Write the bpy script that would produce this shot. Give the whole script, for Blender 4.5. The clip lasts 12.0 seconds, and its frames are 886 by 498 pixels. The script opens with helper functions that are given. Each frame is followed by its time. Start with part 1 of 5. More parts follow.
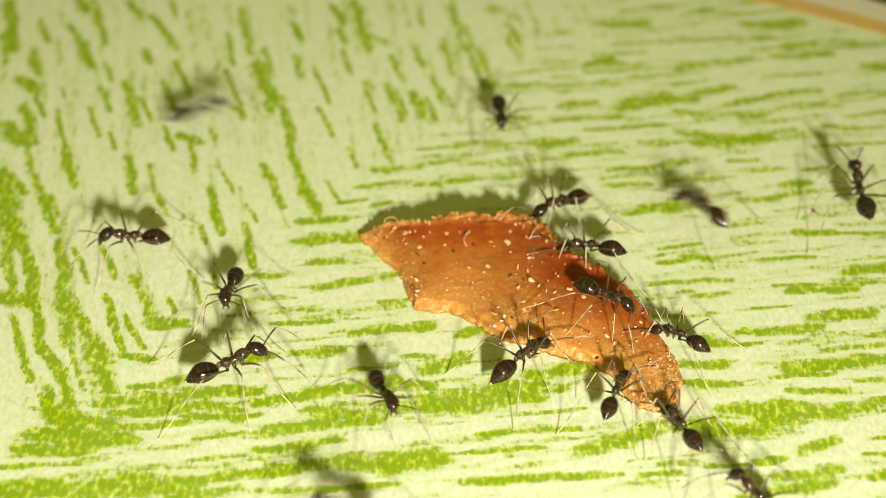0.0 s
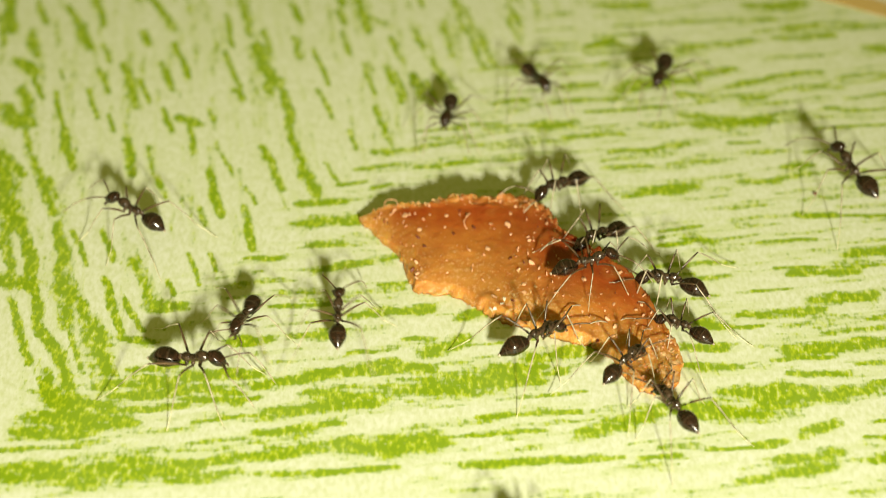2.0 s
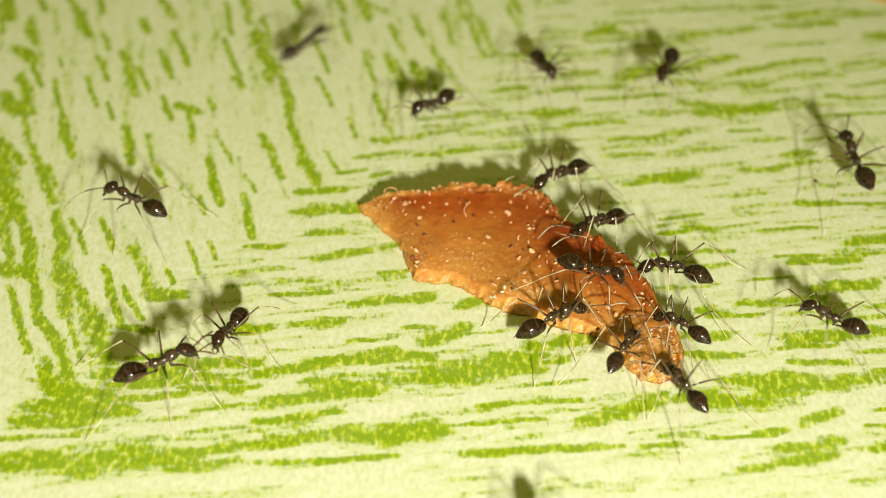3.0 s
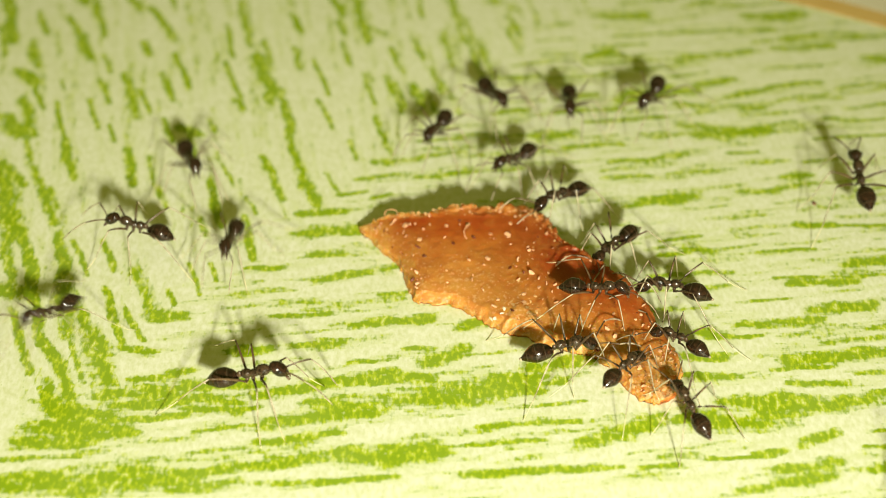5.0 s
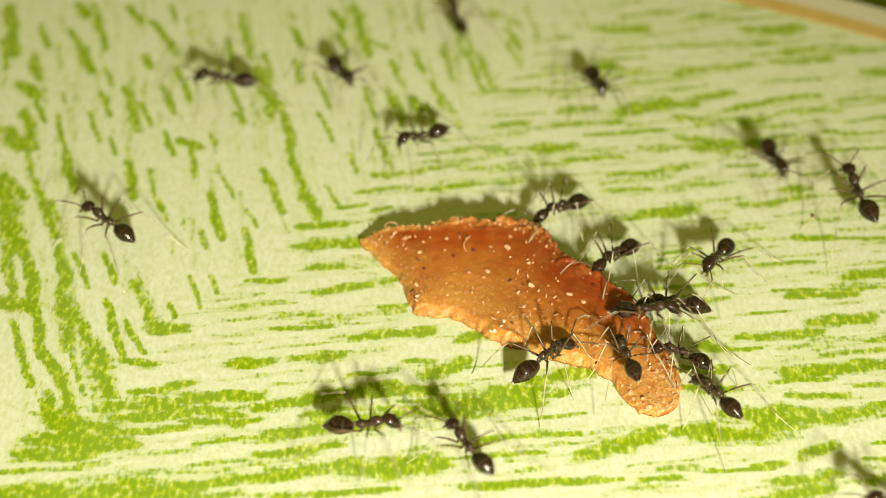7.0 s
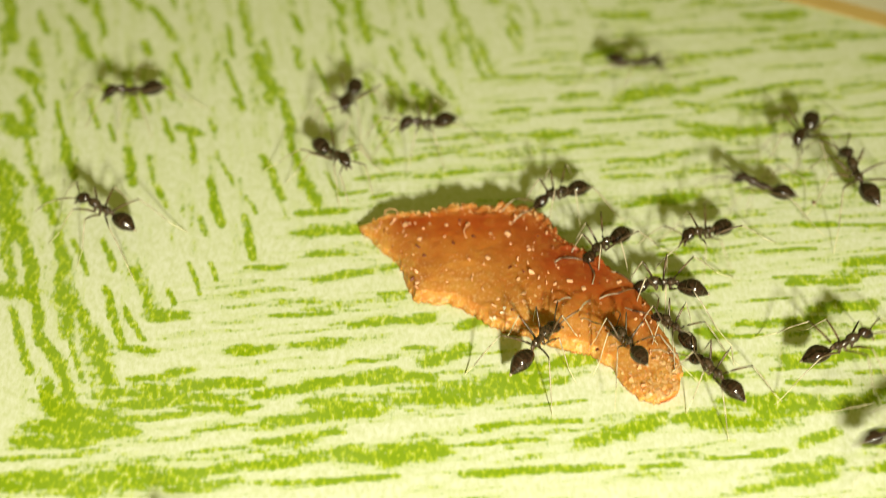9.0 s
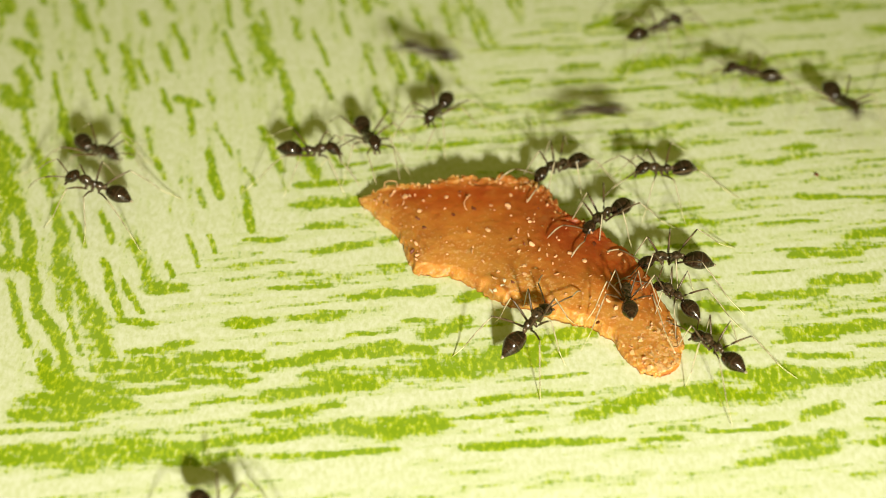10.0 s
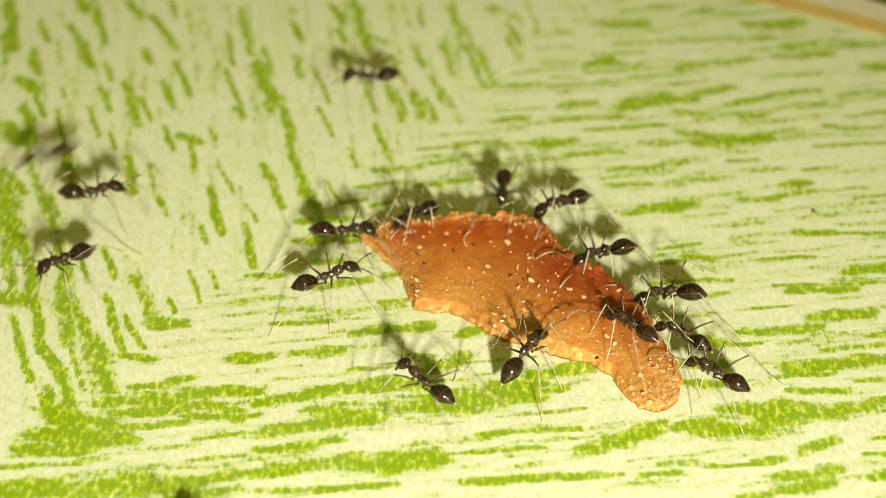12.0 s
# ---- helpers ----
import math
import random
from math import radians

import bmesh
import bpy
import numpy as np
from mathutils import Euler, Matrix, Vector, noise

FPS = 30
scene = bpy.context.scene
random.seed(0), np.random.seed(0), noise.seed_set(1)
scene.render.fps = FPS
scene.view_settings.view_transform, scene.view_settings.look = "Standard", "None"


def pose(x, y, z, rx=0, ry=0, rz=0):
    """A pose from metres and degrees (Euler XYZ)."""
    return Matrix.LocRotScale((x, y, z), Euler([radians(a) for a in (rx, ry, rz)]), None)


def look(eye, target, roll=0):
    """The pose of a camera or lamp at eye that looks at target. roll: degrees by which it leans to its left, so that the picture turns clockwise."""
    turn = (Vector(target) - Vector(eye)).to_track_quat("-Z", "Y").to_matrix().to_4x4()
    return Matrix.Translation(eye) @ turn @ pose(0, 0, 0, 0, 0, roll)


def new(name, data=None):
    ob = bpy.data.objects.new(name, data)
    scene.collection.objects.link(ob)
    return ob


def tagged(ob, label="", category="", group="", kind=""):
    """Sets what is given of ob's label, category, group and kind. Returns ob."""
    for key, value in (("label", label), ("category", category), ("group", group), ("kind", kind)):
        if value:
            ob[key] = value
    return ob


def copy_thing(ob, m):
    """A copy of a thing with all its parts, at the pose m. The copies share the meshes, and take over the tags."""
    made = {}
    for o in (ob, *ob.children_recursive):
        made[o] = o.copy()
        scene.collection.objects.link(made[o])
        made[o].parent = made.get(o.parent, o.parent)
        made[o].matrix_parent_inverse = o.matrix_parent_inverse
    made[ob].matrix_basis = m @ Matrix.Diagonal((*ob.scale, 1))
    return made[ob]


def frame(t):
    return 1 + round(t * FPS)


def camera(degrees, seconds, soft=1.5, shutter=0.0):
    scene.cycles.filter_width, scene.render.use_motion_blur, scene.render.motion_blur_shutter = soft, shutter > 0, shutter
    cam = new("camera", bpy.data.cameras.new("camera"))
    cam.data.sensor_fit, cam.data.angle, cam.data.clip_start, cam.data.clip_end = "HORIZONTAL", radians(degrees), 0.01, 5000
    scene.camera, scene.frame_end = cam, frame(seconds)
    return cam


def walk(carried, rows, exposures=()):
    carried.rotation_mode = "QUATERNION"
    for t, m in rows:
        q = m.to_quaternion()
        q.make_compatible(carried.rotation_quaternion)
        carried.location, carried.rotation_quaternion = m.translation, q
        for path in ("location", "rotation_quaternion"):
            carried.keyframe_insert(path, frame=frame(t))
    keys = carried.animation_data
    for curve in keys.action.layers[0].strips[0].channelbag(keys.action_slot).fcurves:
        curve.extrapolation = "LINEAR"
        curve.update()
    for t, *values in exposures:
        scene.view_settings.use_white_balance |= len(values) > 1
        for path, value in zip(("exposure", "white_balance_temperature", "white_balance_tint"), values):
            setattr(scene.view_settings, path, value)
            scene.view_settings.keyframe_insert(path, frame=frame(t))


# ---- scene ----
MM = 0.001                                   # the place is only a few centimetres wide: lengths below are in millimetres
PITCH, REACH = 40.0, 63.9                    # camera's depression in degrees, distance to the plate in mm

cam = camera(29.30, 12.0, soft=0.8, shutter=0.9)
cam.data.dof.use_dof = True
cam.data.dof.focus_distance = 0.0588
cam.data.dof.aperture_fstop = 57.0


def eye_pose(nod, near):
    """The phone's pose: nod in degrees below its usual tilt, near in mm towards the crumb."""
    p, d = radians(PITCH), REACH - near
    return pose(0, -d * math.cos(p) * MM, d * math.sin(p) * MM, 90 - PITCH - nod, 0, 0)


walk(cam, [(t, eye_pose(nod, near)) for t, nod, near in [
    (0, -0.000, -0.000),
    (0.5, -0.000, -0.000),
    (1, 0.057, 0.022),
    (1.5, 0.115, 0.044),
    (2, 0.592, 0.228),
    (2.5, 1.222, 0.470),
    (3, 0.993, 0.382),
    (3.2, 0.878, 0.338),
    (4, 0.516, 0.198),
    (4.8, 0.306, 0.118),
    (5, 0.258, 0.099),
    (5.5, 0.029, 0.011),
    (6, -0.115, -0.044),
    (6.5, -0.239, -0.092),
    (7, -0.172, -0.066),
    (7.2, -0.019, -0.007),
    (8, -0.057, -0.022),
    (8.8, -0.057, -0.022),
    (9, 0.277, 0.107),
    (9.5, 1.184, 0.456),
    (10, 1.222, 0.470),
    (10.5, 0.401, 0.154),
    (11, -0.267, -0.103),
    (11.5, -0.000, -0.000),
    (12, -0.000, -0.000)
]], exposures=((0, -0.03), (1.5, -0.03), (2.5, -0.12), (3.2, -0.10), (4.8, -0.02), (8.8, -0.02), (9.5, -0.10), (10.5, -0.10), (11.2, -0.02), (12, -0.02)))

# ---- light ----
world = bpy.data.worlds.new("room_light")
world.use_nodes = True
scene.world = world
room = world.node_tree.nodes["Background"]          # warm light from the walls of the room
room.inputs["Color"].default_value = (0.97, 0.94, 0.15, 1)
room.inputs["Strength"].default_value = 0.215

lamp_data = bpy.data.lights.new("lamp", "SPOT")     # a hand torch, low and behind the phone
lamp_data.shadow_soft_size = 0.0058
lamp_data.spot_size, lamp_data.spot_blend = radians(48), 1.0
lamp_data.energy = 2.93
lamp_data.color = (1.0, 0.95, 0.71)
lamp = new("lamp", lamp_data)
LAMP_AT = Vector((0.18, -0.90, 0.385)).normalized() * 0.16
lamp.matrix_world = look(LAMP_AT, (0.009, -0.062, 0))


# ---- materials ----
def material(name):
    m = bpy.data.materials.new(name)
    m.use_nodes = True
    nt = m.node_tree
    return m, nt, nt.nodes["Principled BSDF"]


def node(nt, kind, **values):
    n = nt.nodes.new(kind)
    for key, value in values.items():
        n.inputs[key.replace("_", " ")].default_value = value
    return n


def mm_position(nt, own=False):
    """Coordinates in millimetres: of the place, or of the thing itself."""
    scale = nt.nodes.new("ShaderNodeVectorMath")
    scale.operation = "SCALE"
    scale.inputs["Scale"].default_value = 1000
    src = nt.nodes.new("ShaderNodeTexCoord").outputs["Object"] if own else nt.nodes.new("ShaderNodeNewGeometry").outputs["Position"]
    nt.links.new(src, scale.inputs[0])
    return scale.outputs[0]


def noise_at(nt, pos, size, detail=3.0, rough=0.55):
    n = node(nt, "ShaderNodeTexNoise", Scale=1.0 / size, Detail=detail, Roughness=rough)
    nt.links.new(pos, n.inputs["Vector"])
    return n.outputs["Fac"]


def ramp(nt, fac, stops):
    r = nt.nodes.new("ShaderNodeValToRGB")
    while len(r.color_ramp.elements) < len(stops):
        r.color_ramp.elements.new(0.5)
    for e, (at, c) in zip(r.color_ramp.elements, stops):
        e.position, e.color = at, (*c, 1)
    nt.links.new(fac, r.inputs[0])
    return r.outputs[0]


def mix(nt, fac, a, b, blend="MIX"):
    n = nt.nodes.new("ShaderNodeMix")
    n.data_type, n.blend_type = "RGBA", blend
    for sock, v in ((n.inputs[0], fac), (n.inputs[6], a), (n.inputs[7], b)):
        if isinstance(v, (int, float)):
            sock.default_value = v
        elif isinstance(v, tuple):
            sock.default_value = (*v, 1)
        else:
            nt.links.new(v, sock)
    return n.outputs[2]


def calc(nt, op, a, b, clamp=False):
    n = nt.nodes.new("ShaderNodeMath")
    n.operation, n.use_clamp = op, clamp
    for sock, v in zip(n.inputs, (a, b)):
        if isinstance(v, (int, float)):
            sock.default_value = v
        else:
            nt.links.new(v, sock)
    return n.outputs[0]


def bump(nt, bsdf, height, depth_mm, strength=1.0):
    b = node(nt, "ShaderNodeBump", Strength=strength, Distance=depth_mm * MM)
    nt.links.new(height, b.inputs["Height"])
    nt.links.new(b.outputs[0], bsdf.inputs["Normal"])


def print_material():
    """Cream glaze with a grainy leaf-green print; the mesh's "ink" says how thick the brush laid it."""
    m, nt, bsdf = material("printed_glaze")
    pos = mm_position(nt)
    ink = nt.nodes.new("ShaderNodeAttribute")
    ink.attribute_name = "ink"
    side = nt.nodes.new("ShaderNodeAttribute")
    side.attribute_name = "side"
    fine, mid, wide = noise_at(nt, pos, 0.20, 2.0), noise_at(nt, pos, 0.6, 3.0), noise_at(nt, pos, 7.0, 2.0)
    streaks = []
    for turn, squash in ((8.0, (0.22, 1.0, 1.0)), (9.0, (1.0, 0.25, 1.0))):     # dry brush hairs along each side's strokes
        turned = node(nt, "ShaderNodeMapping", Rotation=(0, 0, radians(-turn)), Scale=squash)
        nt.links.new(pos, turned.inputs["Vector"])
        streaks.append(noise_at(nt, turned.outputs[0], 0.30, 2.0))
    streak = calc(nt, "ADD", calc(nt, "MULTIPLY", streaks[1], side.outputs["Fac"]), calc(nt, "MULTIPLY", streaks[0], calc(nt, "SUBTRACT", 1.0, side.outputs["Fac"])))
    dashes = []
    for size, seat in ((0.20, 0.0), (0.26, 31.0)):               # the press left short upright flecks in the colour
        upright = node(nt, "ShaderNodeMapping", Location=(seat, 0, 0), Rotation=(0, 0, radians(12)), Scale=(1.25, 0.62, 1.0))
        nt.links.new(pos, upright.inputs["Vector"])
        dashes.append(noise_at(nt, upright.outputs[0], size, 2.0))
    tooth, fleck = dashes
    edge = calc(nt, "ADD", ink.outputs["Fac"], calc(nt, "MULTIPLY", calc(nt, "SUBTRACT", tooth, 0.5), 2.1))
    edge = calc(nt, "ADD", edge, calc(nt, "MULTIPLY", calc(nt, "SUBTRACT", streak, 0.5), 2.0))
    thick = calc(nt, "MULTIPLY", calc(nt, "SUBTRACT", noise_at(nt, pos, 2.6, 2.0), 0.30), 2.2, True)
    cover = calc(nt, "MULTIPLY", calc(nt, "ADD", edge, 0.02), 1.6, True)
    cover = calc(nt, "MULTIPLY", cover, calc(nt, "ADD", calc(nt, "MULTIPLY", thick, 0.08), 0.92))
    tint = calc(nt, "MULTIPLY", calc(nt, "ADD", calc(nt, "ADD", ink.outputs["Fac"], 0.6), calc(nt, "MULTIPLY", calc(nt, "SUBTRACT", mid, 0.5), 1.2)), 0.5, True)
    cream = ramp(nt, calc(nt, "ADD", calc(nt, "MULTIPLY", mid, 0.3), calc(nt, "MULTIPLY", tooth, 0.7)), [(0.36, (0.68, 0.72, 0.48)), (0.60, (0.85, 0.87, 0.76))])
    cream = mix(nt, calc(nt, "MULTIPLY", wide, 0.35), cream, (0.66, 0.73, 0.38))
    body = calc(nt, "ADD", calc(nt, "MULTIPLY", calc(nt, "SUBTRACT", fleck, 0.5), 2.2), calc(nt, "MULTIPLY", mid, 0.35))
    body = calc(nt, "ADD", body, calc(nt, "ADD", calc(nt, "MULTIPLY", ink.outputs["Fac"], 0.16), 0.26))
    green = ramp(nt, body, [(0.10, (0.70, 0.76, 0.32)), (0.34, (0.455, 0.57, 0.010)), (0.62, (0.245, 0.38, 0.0006))])
    cream = mix(nt, calc(nt, "MULTIPLY", tint, 0.5), cream, (0.58, 0.69, 0.20))
    nt.links.new(mix(nt, cover, cream, green), bsdf.inputs["Base Color"])
    bsdf.inputs["Roughness"].default_value = 0.5
    bsdf.inputs["Specular IOR Level"].default_value = 0.25
    bump(nt, bsdf, fine, 0.010, 0.6)
    return m


def plain(name, a, b, size, rough, depth=0.01, spec=0.4, own=False):
    m, nt, bsdf = material(name)
    pos = mm_position(nt, own)
    n = noise_at(nt, pos, size, 4.0)
    nt.links.new(ramp(nt, n, [(0.3, a), (0.7, b)]), bsdf.inputs["Base Color"])
    bsdf.inputs["Roughness"].default_value = rough
    bsdf.inputs["Specular IOR Level"].default_value = spec
    bump(nt, bsdf, n, depth, 0.7)
    return m


def gaster_material():
    """Dark glossy rings with thin pale seams between them."""
    m, nt, bsdf = material("gaster_shell")
    pos = mm_position(nt, True)
    sep = nt.nodes.new("ShaderNodeSeparateXYZ")
    nt.links.new(pos, sep.inputs[0])
    ring = calc(nt, "FRACT", calc(nt, "MULTIPLY", calc(nt, "ADD", sep.outputs["X"], 0.05), 3.2), 0)
    n = noise_at(nt, pos, 0.15, 2.0)
    dark = ramp(nt, n, [(0.3, (0.005, 0.003, 0.002)), (0.75, (0.042, 0.019, 0.010))])
    seam = ramp(nt, ring, [(0.0, (0.055, 0.038, 0.024)), (0.10, (0.026, 0.017, 0.010)), (0.22, (0.0, 0.0, 0.0))])
    nt.links.new(mix(nt, 1.0, dark, seam, "LIGHTEN"), bsdf.inputs["Base Color"])
    bsdf.inputs["Roughness"].default_value = 0.20
    bsdf.inputs["Specular IOR Level"].default_value = 0.28
    bsdf.inputs["Coat Weight"].default_value = 0.45
    bsdf.inputs["Coat Roughness"].default_value = 0.10
    bump(nt, bsdf, n, 0.012, 0.6)
    return m


def crumb_material():
    """Dried orange-red pulp: translucent, mottled, paler towards its edges and thick end."""
    m, nt, bsdf = material("dried_pulp")
    pos = mm_position(nt, True)
    rim = nt.nodes.new("ShaderNodeAttribute")
    rim.attribute_name = "rim"
    wide, mid, fine = noise_at(nt, pos, 2.2, 3.0), noise_at(nt, pos, 0.55, 4.0), noise_at(nt, pos, 0.12, 3.0)
    base = ramp(nt, wide, [(0.34, (0.31, 0.048, 0.007)), (0.5, (0.40, 0.090, 0.012)), (0.64, (0.47, 0.138, 0.020))])
    crust = calc(nt, "MULTIPLY", rim.outputs["Fac"], calc(nt, "ADD", calc(nt, "MULTIPLY", mid, 1.3), 0.1), True)
    base = mix(nt, crust, base, (0.56, 0.275, 0.060))
    core_shade = nt.nodes.new("ShaderNodeAttribute")
    core_shade.attribute_name = "core_shade"
    # redder heart of the pulp, with the ants' soft shadow painted in
    base = mix(nt, calc(nt, "MULTIPLY", core_shade.outputs["Fac"], 0.8), base, (0.22, 0.022, 0.006))
    patch = ramp(nt, mid, [(0.52, (0, 0, 0)), (0.74, (0.4, 0.4, 0.4))])
    base = mix(nt, patch, base, (0.48, 0.18, 0.04))
    crumbly = calc(nt, "ADD", fine, calc(nt, "MULTIPLY", calc(nt, "ADD", rim.outputs["Fac"], calc(nt, "SUBTRACT", wide, 0.55)), 0.16))
    base = mix(nt, ramp(nt, crumbly, [(0.66, (0, 0, 0)), (0.80, (0.7, 0.7, 0.7))]), base, (0.66, 0.38, 0.18))
    nt.links.new(base, bsdf.inputs["Base Color"])
    bsdf.inputs["Roughness"].default_value = 0.42
    bsdf.inputs["Specular IOR Level"].default_value = 0.3
    bsdf.inputs["Subsurface Weight"].default_value = 0.45
    bsdf.inputs["Subsurface Radius"].default_value = (1.0, 0.35, 0.1)
    bsdf.inputs["Subsurface Scale"].default_value = 0.9 * MM
    both = calc(nt, "ADD", calc(nt, "MULTIPLY", mid, 0.7), calc(nt, "MULTIPLY", fine, 0.5))
    bump(nt, bsdf, both, 0.026, 0.6)
    return m


PRINT = print_material()
ORANGE = plain("orange_line", (0.66, 0.43, 0.15), (0.73, 0.50, 0.20), 1.5, 0.4)
PALE = plain("pale_rim", (0.70, 0.64, 0.53), (0.80, 0.74, 0.63), 2.0, 0.4)
CLAY = plain("plate_body", (0.55, 0.50, 0.42), (0.66, 0.60, 0.50), 3.0, 0.6)
CLOTH = plain("olive_cloth", (0.16, 0.20, 0.02), (0.27, 0.31, 0.04), 0.8, 0.9, 0.1)
SHELL = plain("ant_shell", (0.005, 0.003, 0.002), (0.042, 0.019, 0.010), 0.12, 0.14, 0.012, 0.50, True)
THORAX = plain("thorax_shell", (0.005, 0.003, 0.002), (0.075, 0.044, 0.025), 0.11, 0.16, 0.03, 0.6, True)
GASTER = gaster_material()
LIMB = plain("ant_limb", (0.020, 0.011, 0.006), (0.14, 0.082, 0.042), 0.3, 0.35, 0.005, 0.5, True)
SHANK = plain("ant_shank", (0.16, 0.12, 0.075), (0.52, 0.45, 0.33), 0.3, 0.35, 0.005, 0.5, True)
FOOT = plain("ant_foot", (0.48, 0.42, 0.25), (0.70, 0.63, 0.42), 0.3, 0.4, 0.005, 0.5, True)
EYE = plain("ant_eye", (0.006, 0.005, 0.005), (0.012, 0.010, 0.010), 0.05, 0.15, 0.004, 0.7, True)
PULP = crumb_material()
CRUST = plain("crumb_crust", (0.56, 0.29, 0.10), (0.72, 0.47, 0.25), 0.16, 0.45, 0.02, 0.4)
SALT = plain("pale_grain", (0.58, 0.28, 0.14), (0.74, 0.44, 0.27), 0.1, 0.3, 0.01, 0.5, True)
# pale and glossy: its colour stands in for a wet highlight
GLINT_GRAIN = plain("glint_grain", (0.70, 0.58, 0.44), (0.84, 0.76, 0.62), 0.1, 0.10, 0.02, 0.8, True)
PEPPER = plain("dark_grain", (0.08, 0.016, 0.007), (0.19, 0.042, 0.014), 0.1, 0.5, 0.01, 0.4, True)


# ---- building helpers ----
def to_mesh(name, bm, mat, smooth=True):
    bmesh.ops.recalc_face_normals(bm, faces=bm.faces)
    bmesh.ops.scale(bm, vec=(MM, MM, MM), verts=bm.verts)
    me = bpy.data.meshes.new(name)
    bm.to_mesh(me)
    bm.free()
    me.materials.append(mat)
    for p in me.polygons:
        p.use_smooth = smooth
    return me


def part(name, bm, mat, parent, label="", at=(0, 0, 0), smooth=True):
    ob = new(name, to_mesh(name, bm, mat, smooth))
    ob.parent = parent
    ob.location = Vector(at) * MM
    if label:
        tagged(ob, label)
    return ob


def share(name, me, parent, m):
    ob = new(name, me)
    ob.parent = parent
    ob.matrix_basis = m
    return ob


def blob(bm, centre, radii, segments=20, rings=12, turn=None, taper=0.0):
    """An egg: taper narrows it towards its back (-x)."""
    made = bmesh.ops.create_uvsphere(bm, u_segments=segments, v_segments=rings, radius=1.0)["verts"]
    for v in made:
        c = Vector((v.co.z, v.co.x, v.co.y))
        k = 1.0 - taper * max(0.0, -c.x) ** 1.5
        c = Vector((c.x * radii[0], c.y * radii[1] * k, c.z * radii[2] * k))
        if turn:
            c = turn @ c
        v.co = c + Vector(centre)
    return made


def tube(bm, points, radii, sides=7):
    pts = [Vector(p) for p in points]
    rings = []
    for i, (p, r) in enumerate(zip(pts, radii)):
        d = (pts[min(i + 1, len(pts) - 1)] - pts[max(i - 1, 0)]).normalized()
        a = d.orthogonal().normalized()
        b = d.cross(a)
        rings.append([bm.verts.new(p + (a * math.cos(k * math.tau / sides) + b * math.sin(k * math.tau / sides)) * r) for k in range(sides)])
    for r0, r1 in zip(rings, rings[1:]):
        for k in range(sides):
            bm.faces.new((r0[k], r0[(k + 1) % sides], r1[(k + 1) % sides], r1[k]))
    bm.faces.new(rings[0][::-1])
    bm.faces.new(rings[-1])


def bend(a, b, lift, n=5):
    """Points from a to b, bowed upwards by lift."""
    a, b = Vector(a), Vector(b)
    return [a.lerp(b, i / n) + Vector((0, 0, lift * math.sin(math.pi * i / n))) for i in range(n + 1)]


# ---- the plate ----
PLATE_AT, PLATE_R = Vector((-39.9, -89.2, 0)), 119.75
STROKES = []


def print_strokes(rows):
    """Brush strokes of the print: both ends and the width."""
    STROKES.extend(rows)


print_strokes([(-19.8, 17.5, -18.9, 13.7, 0.53), (-18.1, 16.0, -17.4, 14.2, 0.29), (-16.7, 15.6, -15.9, 14.0, 0.29), (-15.9, 14.0, -15.3, 12.4, 0.47), (-15.9, 17.7, -14.9, 14.2, 0.43), (-18.0, 13.5, -17.4, 11.8, 0.51), (-18.1, 11.2, -17.4, 10.6, 0.57), (-17.4, 10.5, -16.6, 8.6, 0.23), (-16.2, 10.7, -15.9, 9.9, 0.14), (-16.6, 17.7, -16.2, 16.8, 0.49), (-14.7, 12.6, -14.2, 11.3, 0.28), (-14.6, 10.7, -13.9, 9.0, 0.27), (-13.5, 11.1, -12.6, 8.0, 0.38), (-12.7, 9.9, -12.1, 8.4, 0.22), (-14.8, 9.2, -14.1, 7.2, 0.22), (-13.7, 7.4, -13.3, 6.3, 0.18), (-16.1, 9.0, -15.3, 6.3, 0.22), (-15.3, 6.3, -14.6, 4.0, 0.43), (-17.6, 9.2, -16.7, 6.8, 0.49), (-18.0, 7.8, -17.1, 6.8, 0.70)])
print_strokes([(-17.1, 6.8, -16.3, 4.6, 0.26), (-16.3, 4.6, -14.8, 1.0, 0.33), (-17.5, 4.9, -16.5, 3.5, 0.43), (-17.1, 3.5, -16.2, 0.4, 0.83), (-15.4, 3.1, -15.0, 2.1, 0.42), (-12.7, 5.7, -12.2, 3.5, 0.38), (-11.8, 5.3, -11.3, 3.5, 0.21), (-11.2, 3.3, -10.7, 2.1, 0.25), (-12.0, 11.1, -11.3, 9.2, 0.34), (-11.6, 12.6, -10.7, 10.1, 0.28), (-13.1, 16.3, -12.1, 14.6, 0.34), (-12.1, 14.6, -11.8, 13.7, 0.52), (-14.4, 17.5, -13.6, 16.3, 0.39), (-13.1, 13.5, -12.8, 12.6, 0.33), (-12.4, 17.7, -12.0, 16.3, 0.24), (-11.5, 7.8, -10.9, 6.3, 0.26), (-10.7, 7.2, -10.0, 6.8, 0.44), (-10.4, 7.0, -9.9, 4.9, 0.26), (-9.6, 7.8, -9.3, 7.0, 0.22)])
